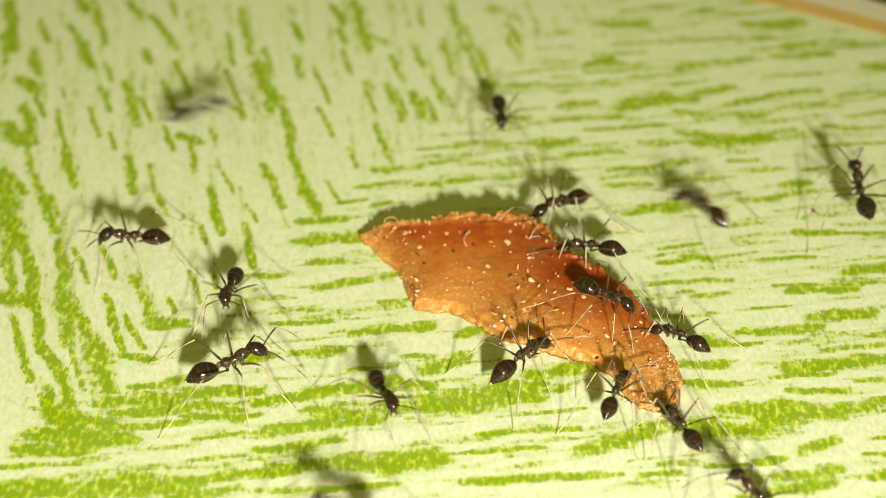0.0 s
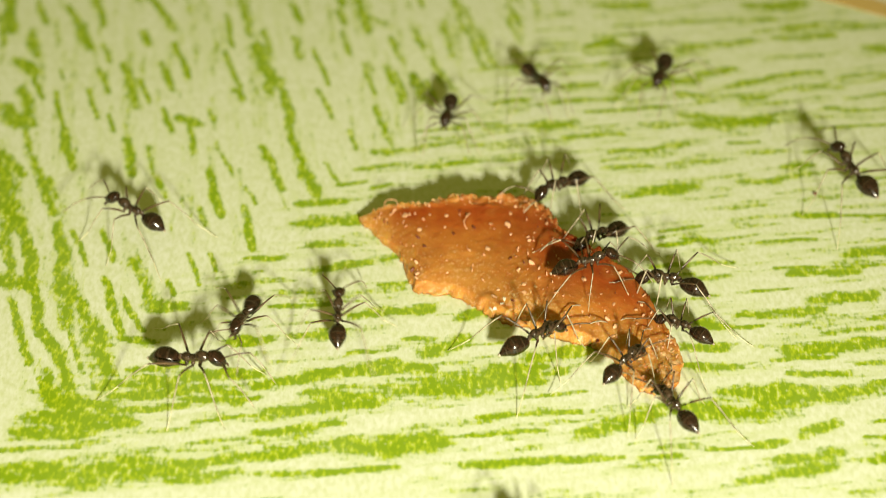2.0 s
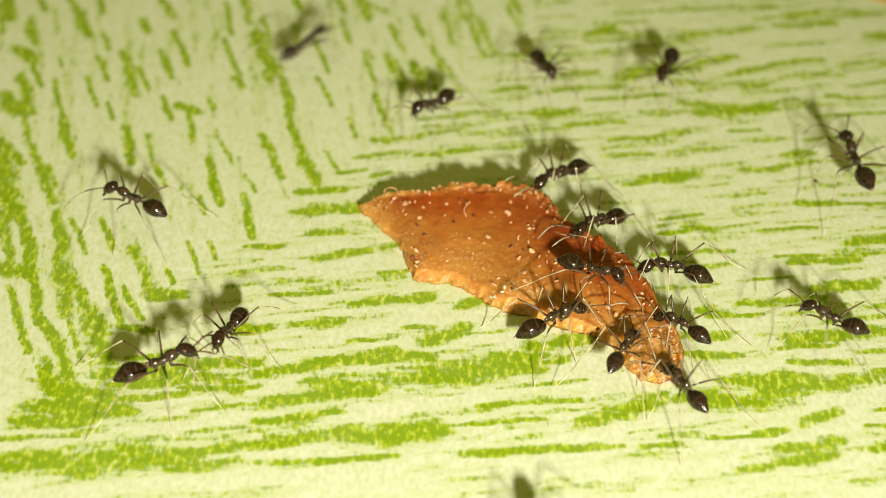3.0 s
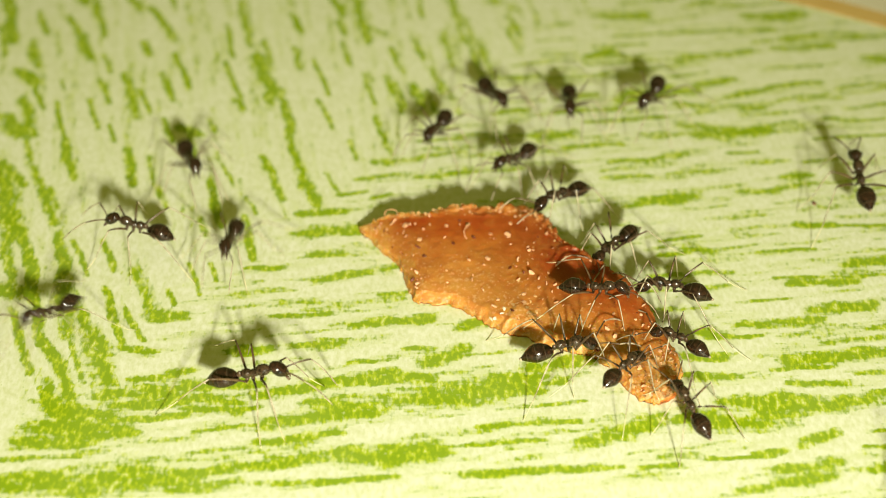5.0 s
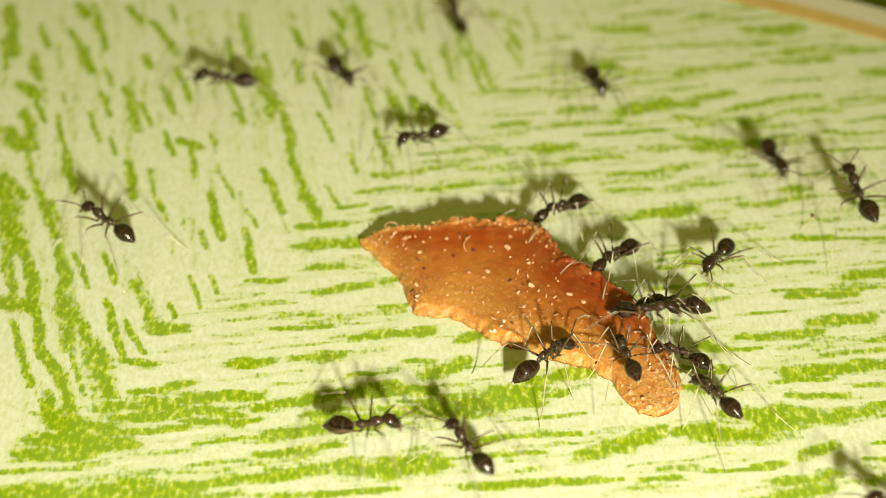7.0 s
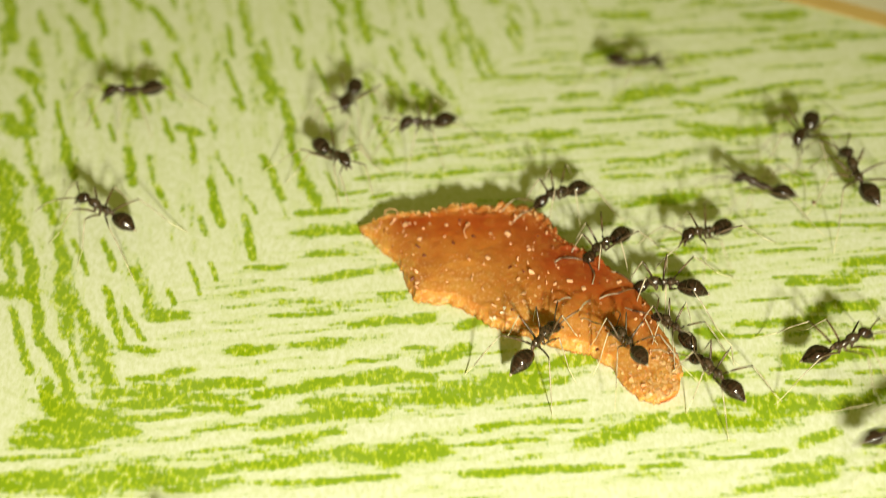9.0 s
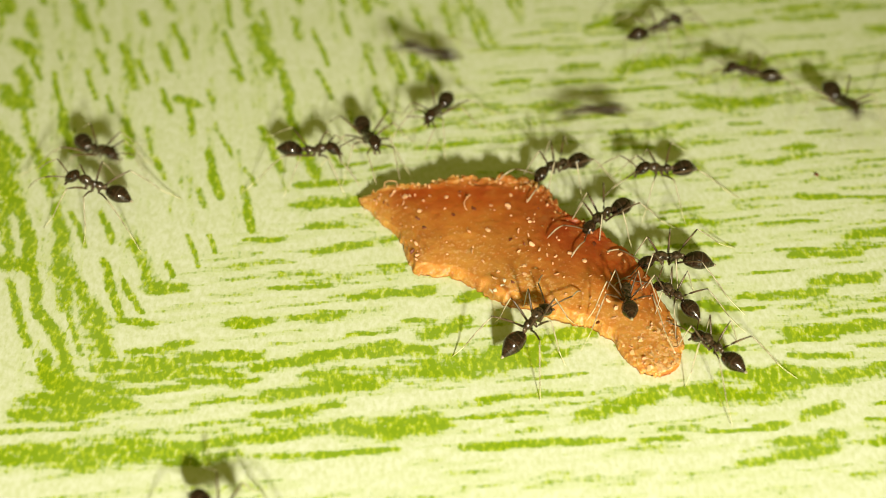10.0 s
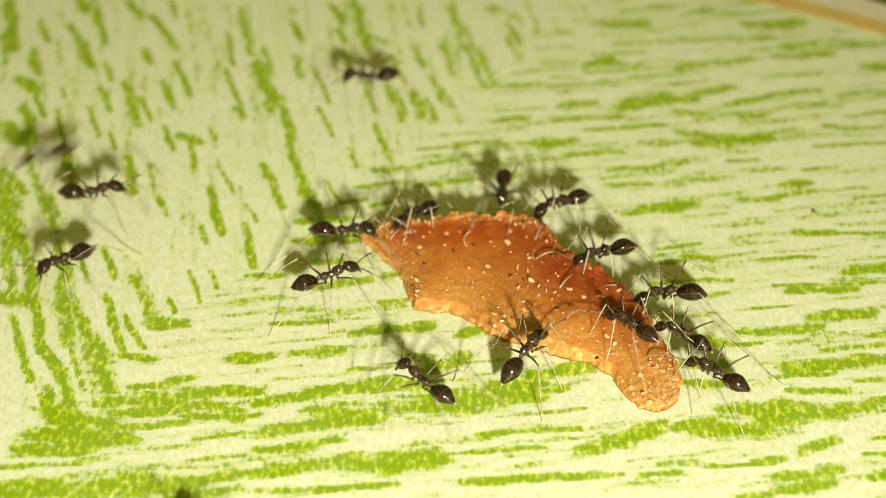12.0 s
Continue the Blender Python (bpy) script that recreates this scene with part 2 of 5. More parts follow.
print_strokes([(-9.1, 5.5, -8.2, 3.3, 0.21), (-9.2, 3.7, -8.5, 1.0, 0.33), (-7.6, 2.6, -7.2, 1.7, 0.21), (-9.6, 14.9, -9.1, 12.4, 0.24), (-9.4, 12.0, -8.5, 9.4, 0.23), (-8.7, 9.2, -8.3, 8.6, 0.31), (-9.1, 16.8, -8.4, 13.3, 0.43), (-8.0, 12.2, -7.1, 9.6, 0.78), (-7.5, 9.6, -7.2, 9.0, 0.45), (-7.8, 13.7, -7.4, 12.0, 0.28), (-7.2, 5.3, -6.2, 2.6, 0.32), (-6.6, 9.0, -6.2, 7.0, 0.40), (-6.4, 7.0, -5.8, 4.9, 0.30), (-5.9, 4.9, -4.9, 2.1, 0.55), (-6.8, 15.8, -6.3, 14.4, 0.33), (-6.5, 13.1, -6.1, 11.5, 0.28), (-5.6, 12.2, -4.8, 9.6, 0.18), (-5.2, 9.2, -4.5, 7.2, 0.22), (-4.1, 17.7, -3.3, 13.5, 0.38), (-4.6, 15.3, -4.3, 14.2, 0.33)])
print_strokes([(-4.4, 13.5, -4.0, 11.8, 0.23), (-5.0, 17.2, -4.5, 15.8, 0.34), (-2.8, 8.0, -2.1, 5.5, 0.26), (-3.8, 6.3, -3.5, 5.1, 0.22), (-4.6, 4.2, -4.0, 2.8, 0.21), (-3.6, 14.9, -2.6, 14.2, 0.43), (-2.3, 13.1, -1.8, 11.3, 0.32), (-1.2, 13.7, -0.8, 12.2, 0.28), (-2.0, 10.5, -1.5, 8.4, 0.23), (-1.1, 17.2, -0.9, 15.6, 0.29), (0.4, 17.7, 0.8, 14.0, 0.43), (0.0, 14.4, 0.4, 11.8, 0.51), (1.5, 13.7, 2.1, 11.1, 0.46), (0.9, 15.3, 1.5, 13.5, 0.33), (-1.3, 10.3, -0.8, 8.4, 0.45), (-0.3, 10.9, 0.1, 9.4, 0.32), (-2.4, 17.5, -2.0, 16.3, 0.19), (2.2, 16.8, 2.8, 16.7, 0.63), (3.0, 14.9, 3.4, 14.0, 0.28), (2.9, 15.6, 3.4, 14.6, 0.30)])
print_strokes([(-16.0, -2.8, -15.0, -2.8, 0.70), (-15.5, -3.8, -14.3, -7.0, 0.30), (-15.7, 0.0, -14.1, -5.5, 0.39), (-14.0, -5.5, -12.8, -7.5, 0.47), (-15.5, -0.3, -15.0, -1.6, 0.24), (-13.9, 0.0, -13.1, -1.9, 0.24), (-12.8, 0.0, -12.1, -1.6, 0.28), (-14.1, -1.6, -13.2, -5.0, 0.78), (-13.3, -5.0, -12.8, -6.4, 0.19), (-12.3, -2.7, -11.2, -5.8, 0.31), (-11.4, -3.8, -10.6, -5.4, 0.23), (-11.4, -1.6, -10.3, -4.1, 0.43), (-10.0, -2.8, -9.7, -3.5, 0.19), (-9.4, -1.3, -8.8, -3.0, 0.20), (-8.6, -1.3, -8.3, -2.2, 0.20), (-12.5, -5.0, -11.5, -7.5, 0.75), (-13.3, -8.1, -12.7, -9.4, 0.69), (-13.7, -7.8, -13.4, -8.6, 0.22), (-7.6, 1.4, -7.1, -1.0, 0.32), (-9.3, 1.4, -9.0, 0.4, 0.25)])
print_strokes([(-13.8, -10.2, -13.3, -10.2, 0.78), (-13.4, -9.7, -10.7, -9.7, 0.63), (-13.1, -8.9, -11.3, -9.2, 0.69), (-11.4, -8.3, -8.9, -7.9, 0.82), (-10.6, -7.4, -8.7, -7.0, 0.50), (-9.0, -7.8, -6.3, -7.5, 0.44), (-8.3, -8.3, -7.0, -8.5, 0.81), (-10.7, -9.3, -8.6, -9.0, 0.32), (-14.5, -11.1, -12.6, -11.0, 0.30), (-12.5, -11.0, -11.9, -11.0, 0.15), (-14.3, -12.2, -12.1, -12.1, 0.84), (-11.9, -12.1, -8.3, -11.8, 1.35), (-8.3, -11.7, -4.9, -11.2, 0.50), (-7.3, -8.9, -6.2, -8.7, 0.32), (-8.3, -9.9, -6.3, -9.5, 0.21), (-6.1, -10.3, -3.5, -9.9, 0.36), (-5.9, -9.4, -2.4, -8.9, 0.58), (-4.3, -8.7, -2.4, -8.6, 0.80), (-6.3, -8.1, -4.3, -7.8, 0.49), (-11.2, -5.8, -10.2, -6.0, 0.40)])
print_strokes([(-4.5, -7.6, -1.8, -7.2, 0.61), (-2.4, -8.5, 0.1, -8.2, 0.70), (-0.1, -8.1, 2.6, -7.8, 1.22), (1.5, -7.5, 3.2, -7.2, 0.69), (-5.6, -11.0, -3.4, -11.0, 0.45), (-3.4, -11.0, -0.1, -10.7, 0.80), (0.1, -10.5, 3.3, -10.2, 0.20), (1.2, -9.6, 4.5, -9.3, 0.26), (-5.4, -12.1, -3.0, -12.0, 0.29), (-4.1, -12.1, -1.5, -11.8, 0.24), (0.7, -11.8, 5.1, -11.4, 0.30), (-5.2, -5.8, -3.6, -5.5, 0.52), (-7.4, -5.9, -6.2, -5.9, 0.57), (-3.1, -4.7, -0.5, -4.3, 0.47), (0.7, -4.7, 1.7, -4.4, 0.47), (-0.5, -6.5, 0.7, -6.0, 0.71), (-1.3, -5.8, -0.3, -5.8, 0.29), (-6.1, -4.2, -4.1, -4.0, 0.24), (-5.8, -3.5, -4.6, -3.4, 0.37), (-10.3, -4.1, -9.4, -4.2, 0.60)])
print_strokes([(-4.6, -2.2, -3.6, -2.1, 0.44), (-2.3, -3.0, -1.1, -2.8, 0.25), (3.1, -6.7, 5.0, -6.4, 0.70), (-3.2, -6.5, -1.7, -6.4, 0.23), (-7.2, -1.6, -5.9, -1.5, 0.26), (-4.2, -2.1, -2.7, -1.8, 0.44), (-4.9, -0.8, -3.7, -0.7, 0.33), (9.0, -0.5, 10.1, -0.6, 0.33), (8.1, -0.8, 9.2, -0.7, 0.26), (7.6, -1.9, 10.6, -1.8, 0.32), (9.2, -2.7, 10.4, -2.6, 0.31), (12.2, -2.1, 16.3, -1.9, 0.19), (12.7, -2.4, 15.1, -2.2, 0.38), (15.0, -1.3, 16.7, -1.1, 0.52), (10.6, -4.7, 13.4, -4.4, 0.42), (13.3, -3.9, 15.4, -3.6, 0.49), (15.0, -4.8, 16.4, -4.7, 0.24), (12.1, -6.4, 15.7, -6.1, 0.72), (13.4, -5.5, 15.5, -5.3, 0.29), (11.4, -6.9, 13.6, -6.7, 0.28)])
print_strokes([(14.3, -7.1, 15.7, -7.0, 0.23), (11.9, -7.6, 13.9, -7.5, 0.33), (8.4, -6.3, 9.8, -6.2, 0.40), (8.4, -7.2, 10.0, -7.2, 0.50), (9.3, -5.0, 9.9, -5.2, 0.59), (10.5, -5.3, 11.3, -5.2, 0.18), (9.5, -8.5, 11.8, -8.3, 0.60), (10.8, -8.7, 13.3, -8.5, 0.76), (13.4, -8.3, 15.5, -8.1, 0.60), (8.6, -9.5, 10.7, -9.3, 0.68), (7.9, -9.3, 9.0, -9.1, 0.42), (4.6, -10.3, 6.1, -10.1, 0.51), (5.5, -10.0, 7.1, -9.5, 0.52), (11.9, -10.4, 13.0, -10.0, 0.41), (7.1, -10.9, 8.3, -10.8, 0.30), (10.3, -10.9, 11.2, -10.7, 0.30), (8.6, -11.1, 10.3, -11.0, 0.15), (4.2, -11.5, 5.8, -11.4, 0.20), (6.4, -11.5, 7.7, -11.3, 0.30), (10.9, -11.5, 13.0, -11.2, 0.35)])
print_strokes([(10.9, -12.0, 12.5, -11.8, 0.54), (14.1, -11.5, 15.0, -11.4, 0.50), (13.9, -10.5, 15.2, -10.4, 0.21), (9.5, -12.4, 10.5, -12.3, 0.29), (14.4, -9.8, 15.4, -9.7, 0.16), (7.0, 15.6, 9.0, 15.7, 0.75), (11.4, 16.7, 12.2, 16.8, 0.48), (13.8, 15.6, 15.8, 15.7, 0.95), (13.9, 14.5, 14.4, 14.6, 0.65), (15.1, 14.0, 16.3, 14.1, 0.64), (14.4, 13.0, 16.9, 13.2, 0.45), (11.7, 12.6, 13.2, 12.8, 0.62), (10.2, 12.2, 11.1, 12.3, 0.96), (6.5, 12.5, 7.3, 12.7, 0.70), (6.6, 13.2, 8.8, 13.4, 0.36), (4.3, 12.5, 5.8, 12.7, 0.26), (5.9, 10.9, 6.9, 11.1, 0.34), (4.5, 10.7, 5.9, 10.9, 0.25), (7.5, 9.4, 10.2, 10.0, 1.00), (10.2, 10.1, 12.2, 10.7, 0.51)])
print_strokes([(12.0, 9.4, 13.7, 10.0, 0.58), (13.7, 10.1, 16.0, 10.5, 0.34), (15.0, 9.2, 16.0, 9.4, 0.50), (9.8, 9.0, 10.7, 8.8, 0.33), (5.1, 9.3, 6.3, 9.5, 0.58), (4.6, 8.3, 7.4, 8.6, 0.32), (12.3, 8.4, 13.3, 8.6, 0.24), (9.9, 7.3, 11.0, 7.3, 0.63), (10.7, 6.8, 13.1, 7.0, 0.94), (13.4, 7.4, 14.5, 7.6, 0.48), (7.4, 7.8, 9.0, 7.9, 0.32), (8.0, 6.8, 9.1, 6.9, 0.23), (5.9, 7.6, 7.4, 7.7, 0.24), (6.7, 4.9, 8.5, 5.1, 0.30), (8.3, 5.1, 9.7, 5.5, 0.38), (12.1, 4.9, 13.7, 5.0, 0.30), (13.5, 3.9, 14.4, 4.0, 0.44), (11.6, 3.0, 12.9, 3.1, 0.43), (13.0, 3.2, 14.6, 3.5, 0.36), (7.1, 2.1, 8.2, 2.4, 0.42)])
print_strokes([(8.0, 2.4, 9.6, 2.7, 0.71), (6.8, 3.8, 8.2, 4.0, 0.22), (13.5, 1.0, 14.8, 1.0, 0.34), (14.8, 0.9, 17.2, 1.0, 0.21), (18.5, 12.2, 19.5, 12.5, 0.98), (15.1, 6.5, 18.1, 6.8, 0.24), (16.0, 3.1, 17.4, 3.3, 0.22), (17.3, 13.7, 19.5, 14.1, 0.28), (8.2, 0.0, 9.7, 0.3, 0.27), (8.1, 16.8, 10.2, 17.0, 0.48), (-2.6, 4.9, -1.0, 5.2, 0.52), (-1.0, 5.3, 0.8, 5.6, 0.30), (-3.4, 3.8, -2.1, 4.0, 0.29), (-1.0, 3.9, 1.0, 4.2, 0.29), (1.0, 4.3, 3.1, 4.5, 0.29), (1.7, 6.5, 3.8, 6.8, 0.31), (2.2, 8.2, 3.4, 8.4, 0.32), (2.3, 9.0, 4.2, 9.2, 0.24), (-1.0, 6.3, 0.8, 6.5, 0.19)])
print_strokes([(-4.1, 2.8, -3.0, 3.0, 0.21), (-5.5, 1.6, -3.8, 1.8, 0.35), (-5.4, 0.5, -3.1, 0.7, 0.67), (-2.7, 2.6, -2.1, 2.8, 0.28), (1.8, 10.7, 4.0, 11.0, 0.25), (3.8, 6.7, 5.0, 6.8, 0.85), (4.9, 5.9, 7.2, 6.1, 0.31), (6.2, 11.8, 8.9, 12.1, 0.26), (9.9, 14.2, 12.7, 14.5, 0.27), (8.9, 4.2, 11.6, 4.5, 0.22), (11.5, 5.5, 12.6, 5.6, 0.23), (14.4, 4.9, 15.7, 5.1, 0.23), (7.6, 14.0, 9.6, 14.3, 0.36), (16.6, 10.1, 18.8, 10.5, 0.34), (16.4, 7.6, 18.3, 7.9, 0.24), (11.8, -0.6, 13.9, -0.4, 0.20), (11.2, -3.3, 12.6, -3.2, 0.15), (-2.2, -1.6, -1.3, -1.3, 0.26)])
print_strokes([(-17.5, 4.6, -16.6, 1.4, 0.54), (-16.6, 0.4, -15.7, -2.5, 0.52), (-16.0, 0.7, -15.2, -1.3, 0.40), (-14.6, 0.4, -13.9, -1.8, 0.40), (-16.5, 2.1, -15.9, 0.0, 0.45), (-15.2, -1.3, -14.5, -3.8, 0.27), (-13.1, -3.8, -12.3, -5.5, 0.34), (-13.5, -7.5, -12.9, -9.4, 0.40), (-12.9, -7.5, -12.4, -8.9, 0.40), (-19.6, 14.9, -19.0, 12.6, 0.33), (-12.9, -6.1, -12.3, -7.5, 0.22)])
print_strokes([(-13.9, -10.4, -12.2, -10.3, 0.57), (-12.2, -10.2, -10.4, -9.9, 0.52), (-13.6, -9.8, -12.7, -9.6, 0.79), (-11.1, -8.7, -8.7, -8.4, 0.38), (-8.7, -8.7, -6.9, -8.9, 0.43), (-2.8, -7.5, -0.5, -7.3, 0.50), (2.2, -7.8, 4.2, -7.5, 0.33), (9.8, -9.3, 12.1, -9.0, 0.43), (6.4, -9.3, 7.5, -9.0, 0.26), (-8.8, -12.4, -6.6, -12.1, 0.39)])
print_strokes([(-3.9, 17.5, -3.6, 14.4, 0.42), (0.4, 17.7, 0.8, 14.2, 0.42), (0.8, 14.5, 1.7, 10.8, 0.36), (-1.4, 14.1, -0.8, 12.5, 0.28), (-0.5, 11.6, 0.4, 9.3, 0.33), (-2.4, 10.9, -1.7, 8.3, 0.33), (-1.4, 10.3, -1.0, 8.6, 0.30), (-0.7, 9.8, -0.3, 8.3, 0.28), (-3.4, 11.1, -2.8, 8.9, 0.24), (2.8, 14.6, 3.4, 12.7, 0.24), (-2.8, 8.0, -2.0, 5.1, 0.30), (2.3, 17.2, 3.3, 16.1, 0.70), (1.1, 15.5, 1.3, 13.4, 0.22)])


def ink_field(xs, ys):
    """How thick the print lies at each point of the sheet."""
    X, Y = np.meshgrid(xs, ys)
    rng = np.random.default_rng(4)
    wob = sum(np.sin(X * a + Y * b + c) * s for a, b, c, s in ((1.9, 0.7, 0.3, 0.10), (-0.9, 2.3, 1.1, 0.10), (4.1, 3.3, 2.0, 0.05), (-5.2, 4.6, 0.5, 0.05)))
    field = np.full(X.shape, -1.0)
    strokes = []
    for x0, y0, x1, y1, w in STROKES:           # the brush lays less colour further back
        strokes.append((x0, y0, x1, y1, w, rng.uniform(0.8, 1.2) + 0.04 * (y0 < -4) - 0.020 * max(0.0, y0 - 1) * (x0 > -4)))
        lag, off = rng.uniform(-0.35, 0.35), rng.choice((-0.55, 0.55)) * w          # a paler dry track beside it
        dx, dy, n = x1 - x0, y1 - y0, max(math.hypot(x1 - x0, y1 - y0), 0.01)
        strokes.append((x0 + dx * (lag - 0.2) - dy / n * off, y0 + dy * (lag - 0.2) + dx / n * off, x1 + dx * (lag + 0.2) - dy / n * off, y1 + dy * (lag + 0.2) + dx / n * off, w * rng.uniform(0.5, 0.8), rng.uniform(-0.15, 0.4)))
    # faint broken strokes between the strong ones, running with their side of the mitre
    for _ in range(1500):
        x, y = rng.uniform(-24, 24), rng.uniform(-15, 21)
        size, w = rng.uniform(0.8, 3.6), rng.uniform(0.2, 0.5)
        dx, dy = (-0.16, 1.0) if y > 3.2 + (1.07 if x < -3.3 else 1.44) * (x + 3.3) else (1.0, 0.16)
        strokes.append((x - dx * size / 2, y - dy * size / 2, x + dx * size / 2, y + dy * size / 2, w, rng.uniform(-0.15, 0.48) + 0.006 * y - 0.22 * (dy > dx)))
    for x0, y0, x1, y1, w, top in strokes:
        pad = w + 0.6
        i0, i1 = np.searchsorted(ys, (min(y0, y1) - pad, max(y0, y1) + pad))
        j0, j1 = np.searchsorted(xs, (min(x0, x1) - pad, max(x0, x1) + pad))
        if i1 <= i0 or j1 <= j0:
            continue
        px, py = X[i0:i1, j0:j1] - x0, Y[i0:i1, j0:j1] - y0
        ux, uy = x1 - x0, y1 - y0
        n = max(math.hypot(ux, uy), 1e-3)
        ux, uy = ux / n, uy / n
        along, across = px * ux + py * uy, -px * uy + py * ux + wob[i0:i1, j0:j1] * min(1.0, w)
        over = np.maximum(np.maximum(-along, along - n), 0.0)
        half = w * 0.60 * (0.85 + 0.15 * np.sin(np.clip(along / n, 0, 1) * math.pi))
        d = np.hypot(across, over * 0.7) / half
        field[i0:i1, j0:j1] = np.maximum(field[i0:i1, j0:j1], np.clip(top - d ** 1.6 * 0.85, -1, 1))
    left = (Y > 3.2 + np.where(X < -3.3, 1.07, 1.44) * (X + 3.3)).astype(np.float32)
    return field, left


def stepped(near, far, fine, reach):
    """Even fine steps from near to far, then growing ones out to reach on both sides."""
    mid = list(np.arange(near, far, fine))
    s, low, high = fine, near, mid[-1]
    lows, highs = [], []
    while low > -reach or high < reach:
        s *= 1.5
        low, high = low - s, high + s
        lows.append(low)
        highs.append(high)
    return np.array(lows[::-1] + mid + highs)


def ring(bm, profile, steps=360):
    """A lathe about the plate's centre: profile rows of radius and height."""
    loops = []
    for r, z in profile:
        loops.append([bm.verts.new((PLATE_AT.x + r * math.cos(k * math.tau / steps), PLATE_AT.y + r * math.sin(k * math.tau / steps), z)) for k in range(steps)])
    for a, b in zip(loops, loops[1:]):
        for k in range(steps):
            bm.faces.new((a[k], a[(k + 1) % steps], b[(k + 1) % steps], b[k]))


def build_plate():
    plate = tagged(new("plate"), "cream plate printed with green brush strokes, orange line at rim", "plate")
    xs, ys = stepped(-23.5, 23.5, 0.085, 180), stepped(-14.5, 21.5, 0.085, 230)
    ink, left = ink_field(xs, ys)
    X, Y = np.meshgrid(xs, ys)
    nx, ny = len(xs), len(ys)
    idx = np.arange(nx * ny).reshape(ny, nx)
    quads = np.stack([idx[:-1, :-1], idx[:-1, 1:], idx[1:, 1:], idx[1:, :-1]], -1).reshape(-1, 4)
    far = np.hypot(X - PLATE_AT.x, Y - PLATE_AT.y).ravel()
    quads = quads[(far[quads] < PLATE_R + 1.2).all(1)]
    used = np.zeros(nx * ny, bool)
    used[quads.ravel()] = True
    remap = np.cumsum(used) - 1
    co = np.stack([X.ravel(), Y.ravel(), np.zeros(nx * ny)], -1)[used] * MM
    me = bpy.data.meshes.new("printed_face")
    me.from_pydata(co.tolist(), [], remap[quads].tolist())
    layer = me.attributes.new("ink", "FLOAT", "POINT")
    layer.data.foreach_set("value", ink.ravel()[used].astype(np.float32))
    layer = me.attributes.new("side", "FLOAT", "POINT")
    layer.data.foreach_set("value", left.ravel()[used])
    me.materials.append(PRINT)
    me.update()
    face = new("printed_face", me)
    face.parent = plate
    bm = bmesh.new()
    ring(bm, [(PLATE_R, -0.3), (PLATE_R, 0.02), (PLATE_R + 0.1, 0.03), (PLATE_R + 1.1, 0.03), (PLATE_R + 1.1, -0.3)])
    part("orange_line", bm, ORANGE, plate, "orange painted line along the rim", smooth=False)
    bm = bmesh.new()
    ring(bm, [(PLATE_R + 1.1, -0.3), (PLATE_R + 1.1, 0.03), (PLATE_R + 1.2, 0.04), (PLATE_R + 2.5, 0.04), (PLATE_R + 2.7, -0.1), (PLATE_R + 2.6, -0.8)])
    part("rim", bm, PALE, plate, "bare pale rim of the plate", smooth=False)
    bm = bmesh.new()
    ring(bm, [(PLATE_R + 2.6, -0.8), (PLATE_R - 4, -3.0), (PLATE_R - 40, -6.0), (2.0, -6.0)])
    part("underside", bm, CLAY, plate)
    return plate


def build_table():
    bm = bmesh.new()
    bmesh.ops.create_grid(bm, x_segments=60, y_segments=60, size=260)
    for v in bm.verts:
        v.co.z = -6.1
    tagged(new("table_top", to_mesh("table_top", bm, CLOTH)), "olive green cloth on the table under the plate", "table", kind="structure")


build_table()
plate = build_plate()

# ---- the crumb ----
FAR_EDGE = [(-3.15, 0.53, 0.25), (-2.01, 0.76, 0.62), (-0.83, 0.68, 0.85), (0.34, 0.92, 0.95), (1.61, 0.83, 1.00), (3.00, 0.83, 1.00), (3.83, 0.22, 1.00), (4.49, -1.13, 0.98), (5.48, -2.06, 0.95), (6.52, -3.07, 0.88), (7.14, -4.20, 0.80), (7.53, -5.42, 0.70), (8.01, -6.60, 0.60), (8.17, -7.52, 0.50), (7.94, -8.34, 0.42)]
NEAR_EDGE = [(-3.15, 0.59, 0.12), (-2.37, -0.49, 0.14), (-1.65, -1.45, 0.18), (-1.28, -2.74, 0.20), (-1.00, -3.43, 0.22), (0.33, -3.66, 0.26), (1.32, -4.44, 0.32), (2.11, -5.04, 0.38), (3.09, -5.38, 0.42), (4.25, -6.01, 0.42), (5.12, -6.25, 0.38), (5.76, -6.83, 0.32), (6.19, -7.74, 0.26), (6.70, -8.46, 0.22), (7.26, -8.60, 0.18)]


def rail(points, u):
    """A smooth place along an edge, u from 0 to 1."""
    s = u * (len(points) - 1)
    i = min(int(s), len(points) - 2)
    f = s - i
    p = [Vector(points[max(0, min(len(points) - 1, j))]) for j in (i - 1, i, i + 1, i + 2)]
    smooth = 0.5 * (2 * p[1] + (p[2] - p[0]) * f + (2 * p[0] - 5 * p[1] + 4 * p[2] - p[3]) * f * f + (3 * p[1] - p[0] - 3 * p[2] + p[3]) * f ** 3)
    return smooth.lerp(p[1].lerp(p[2], f), 0.5)


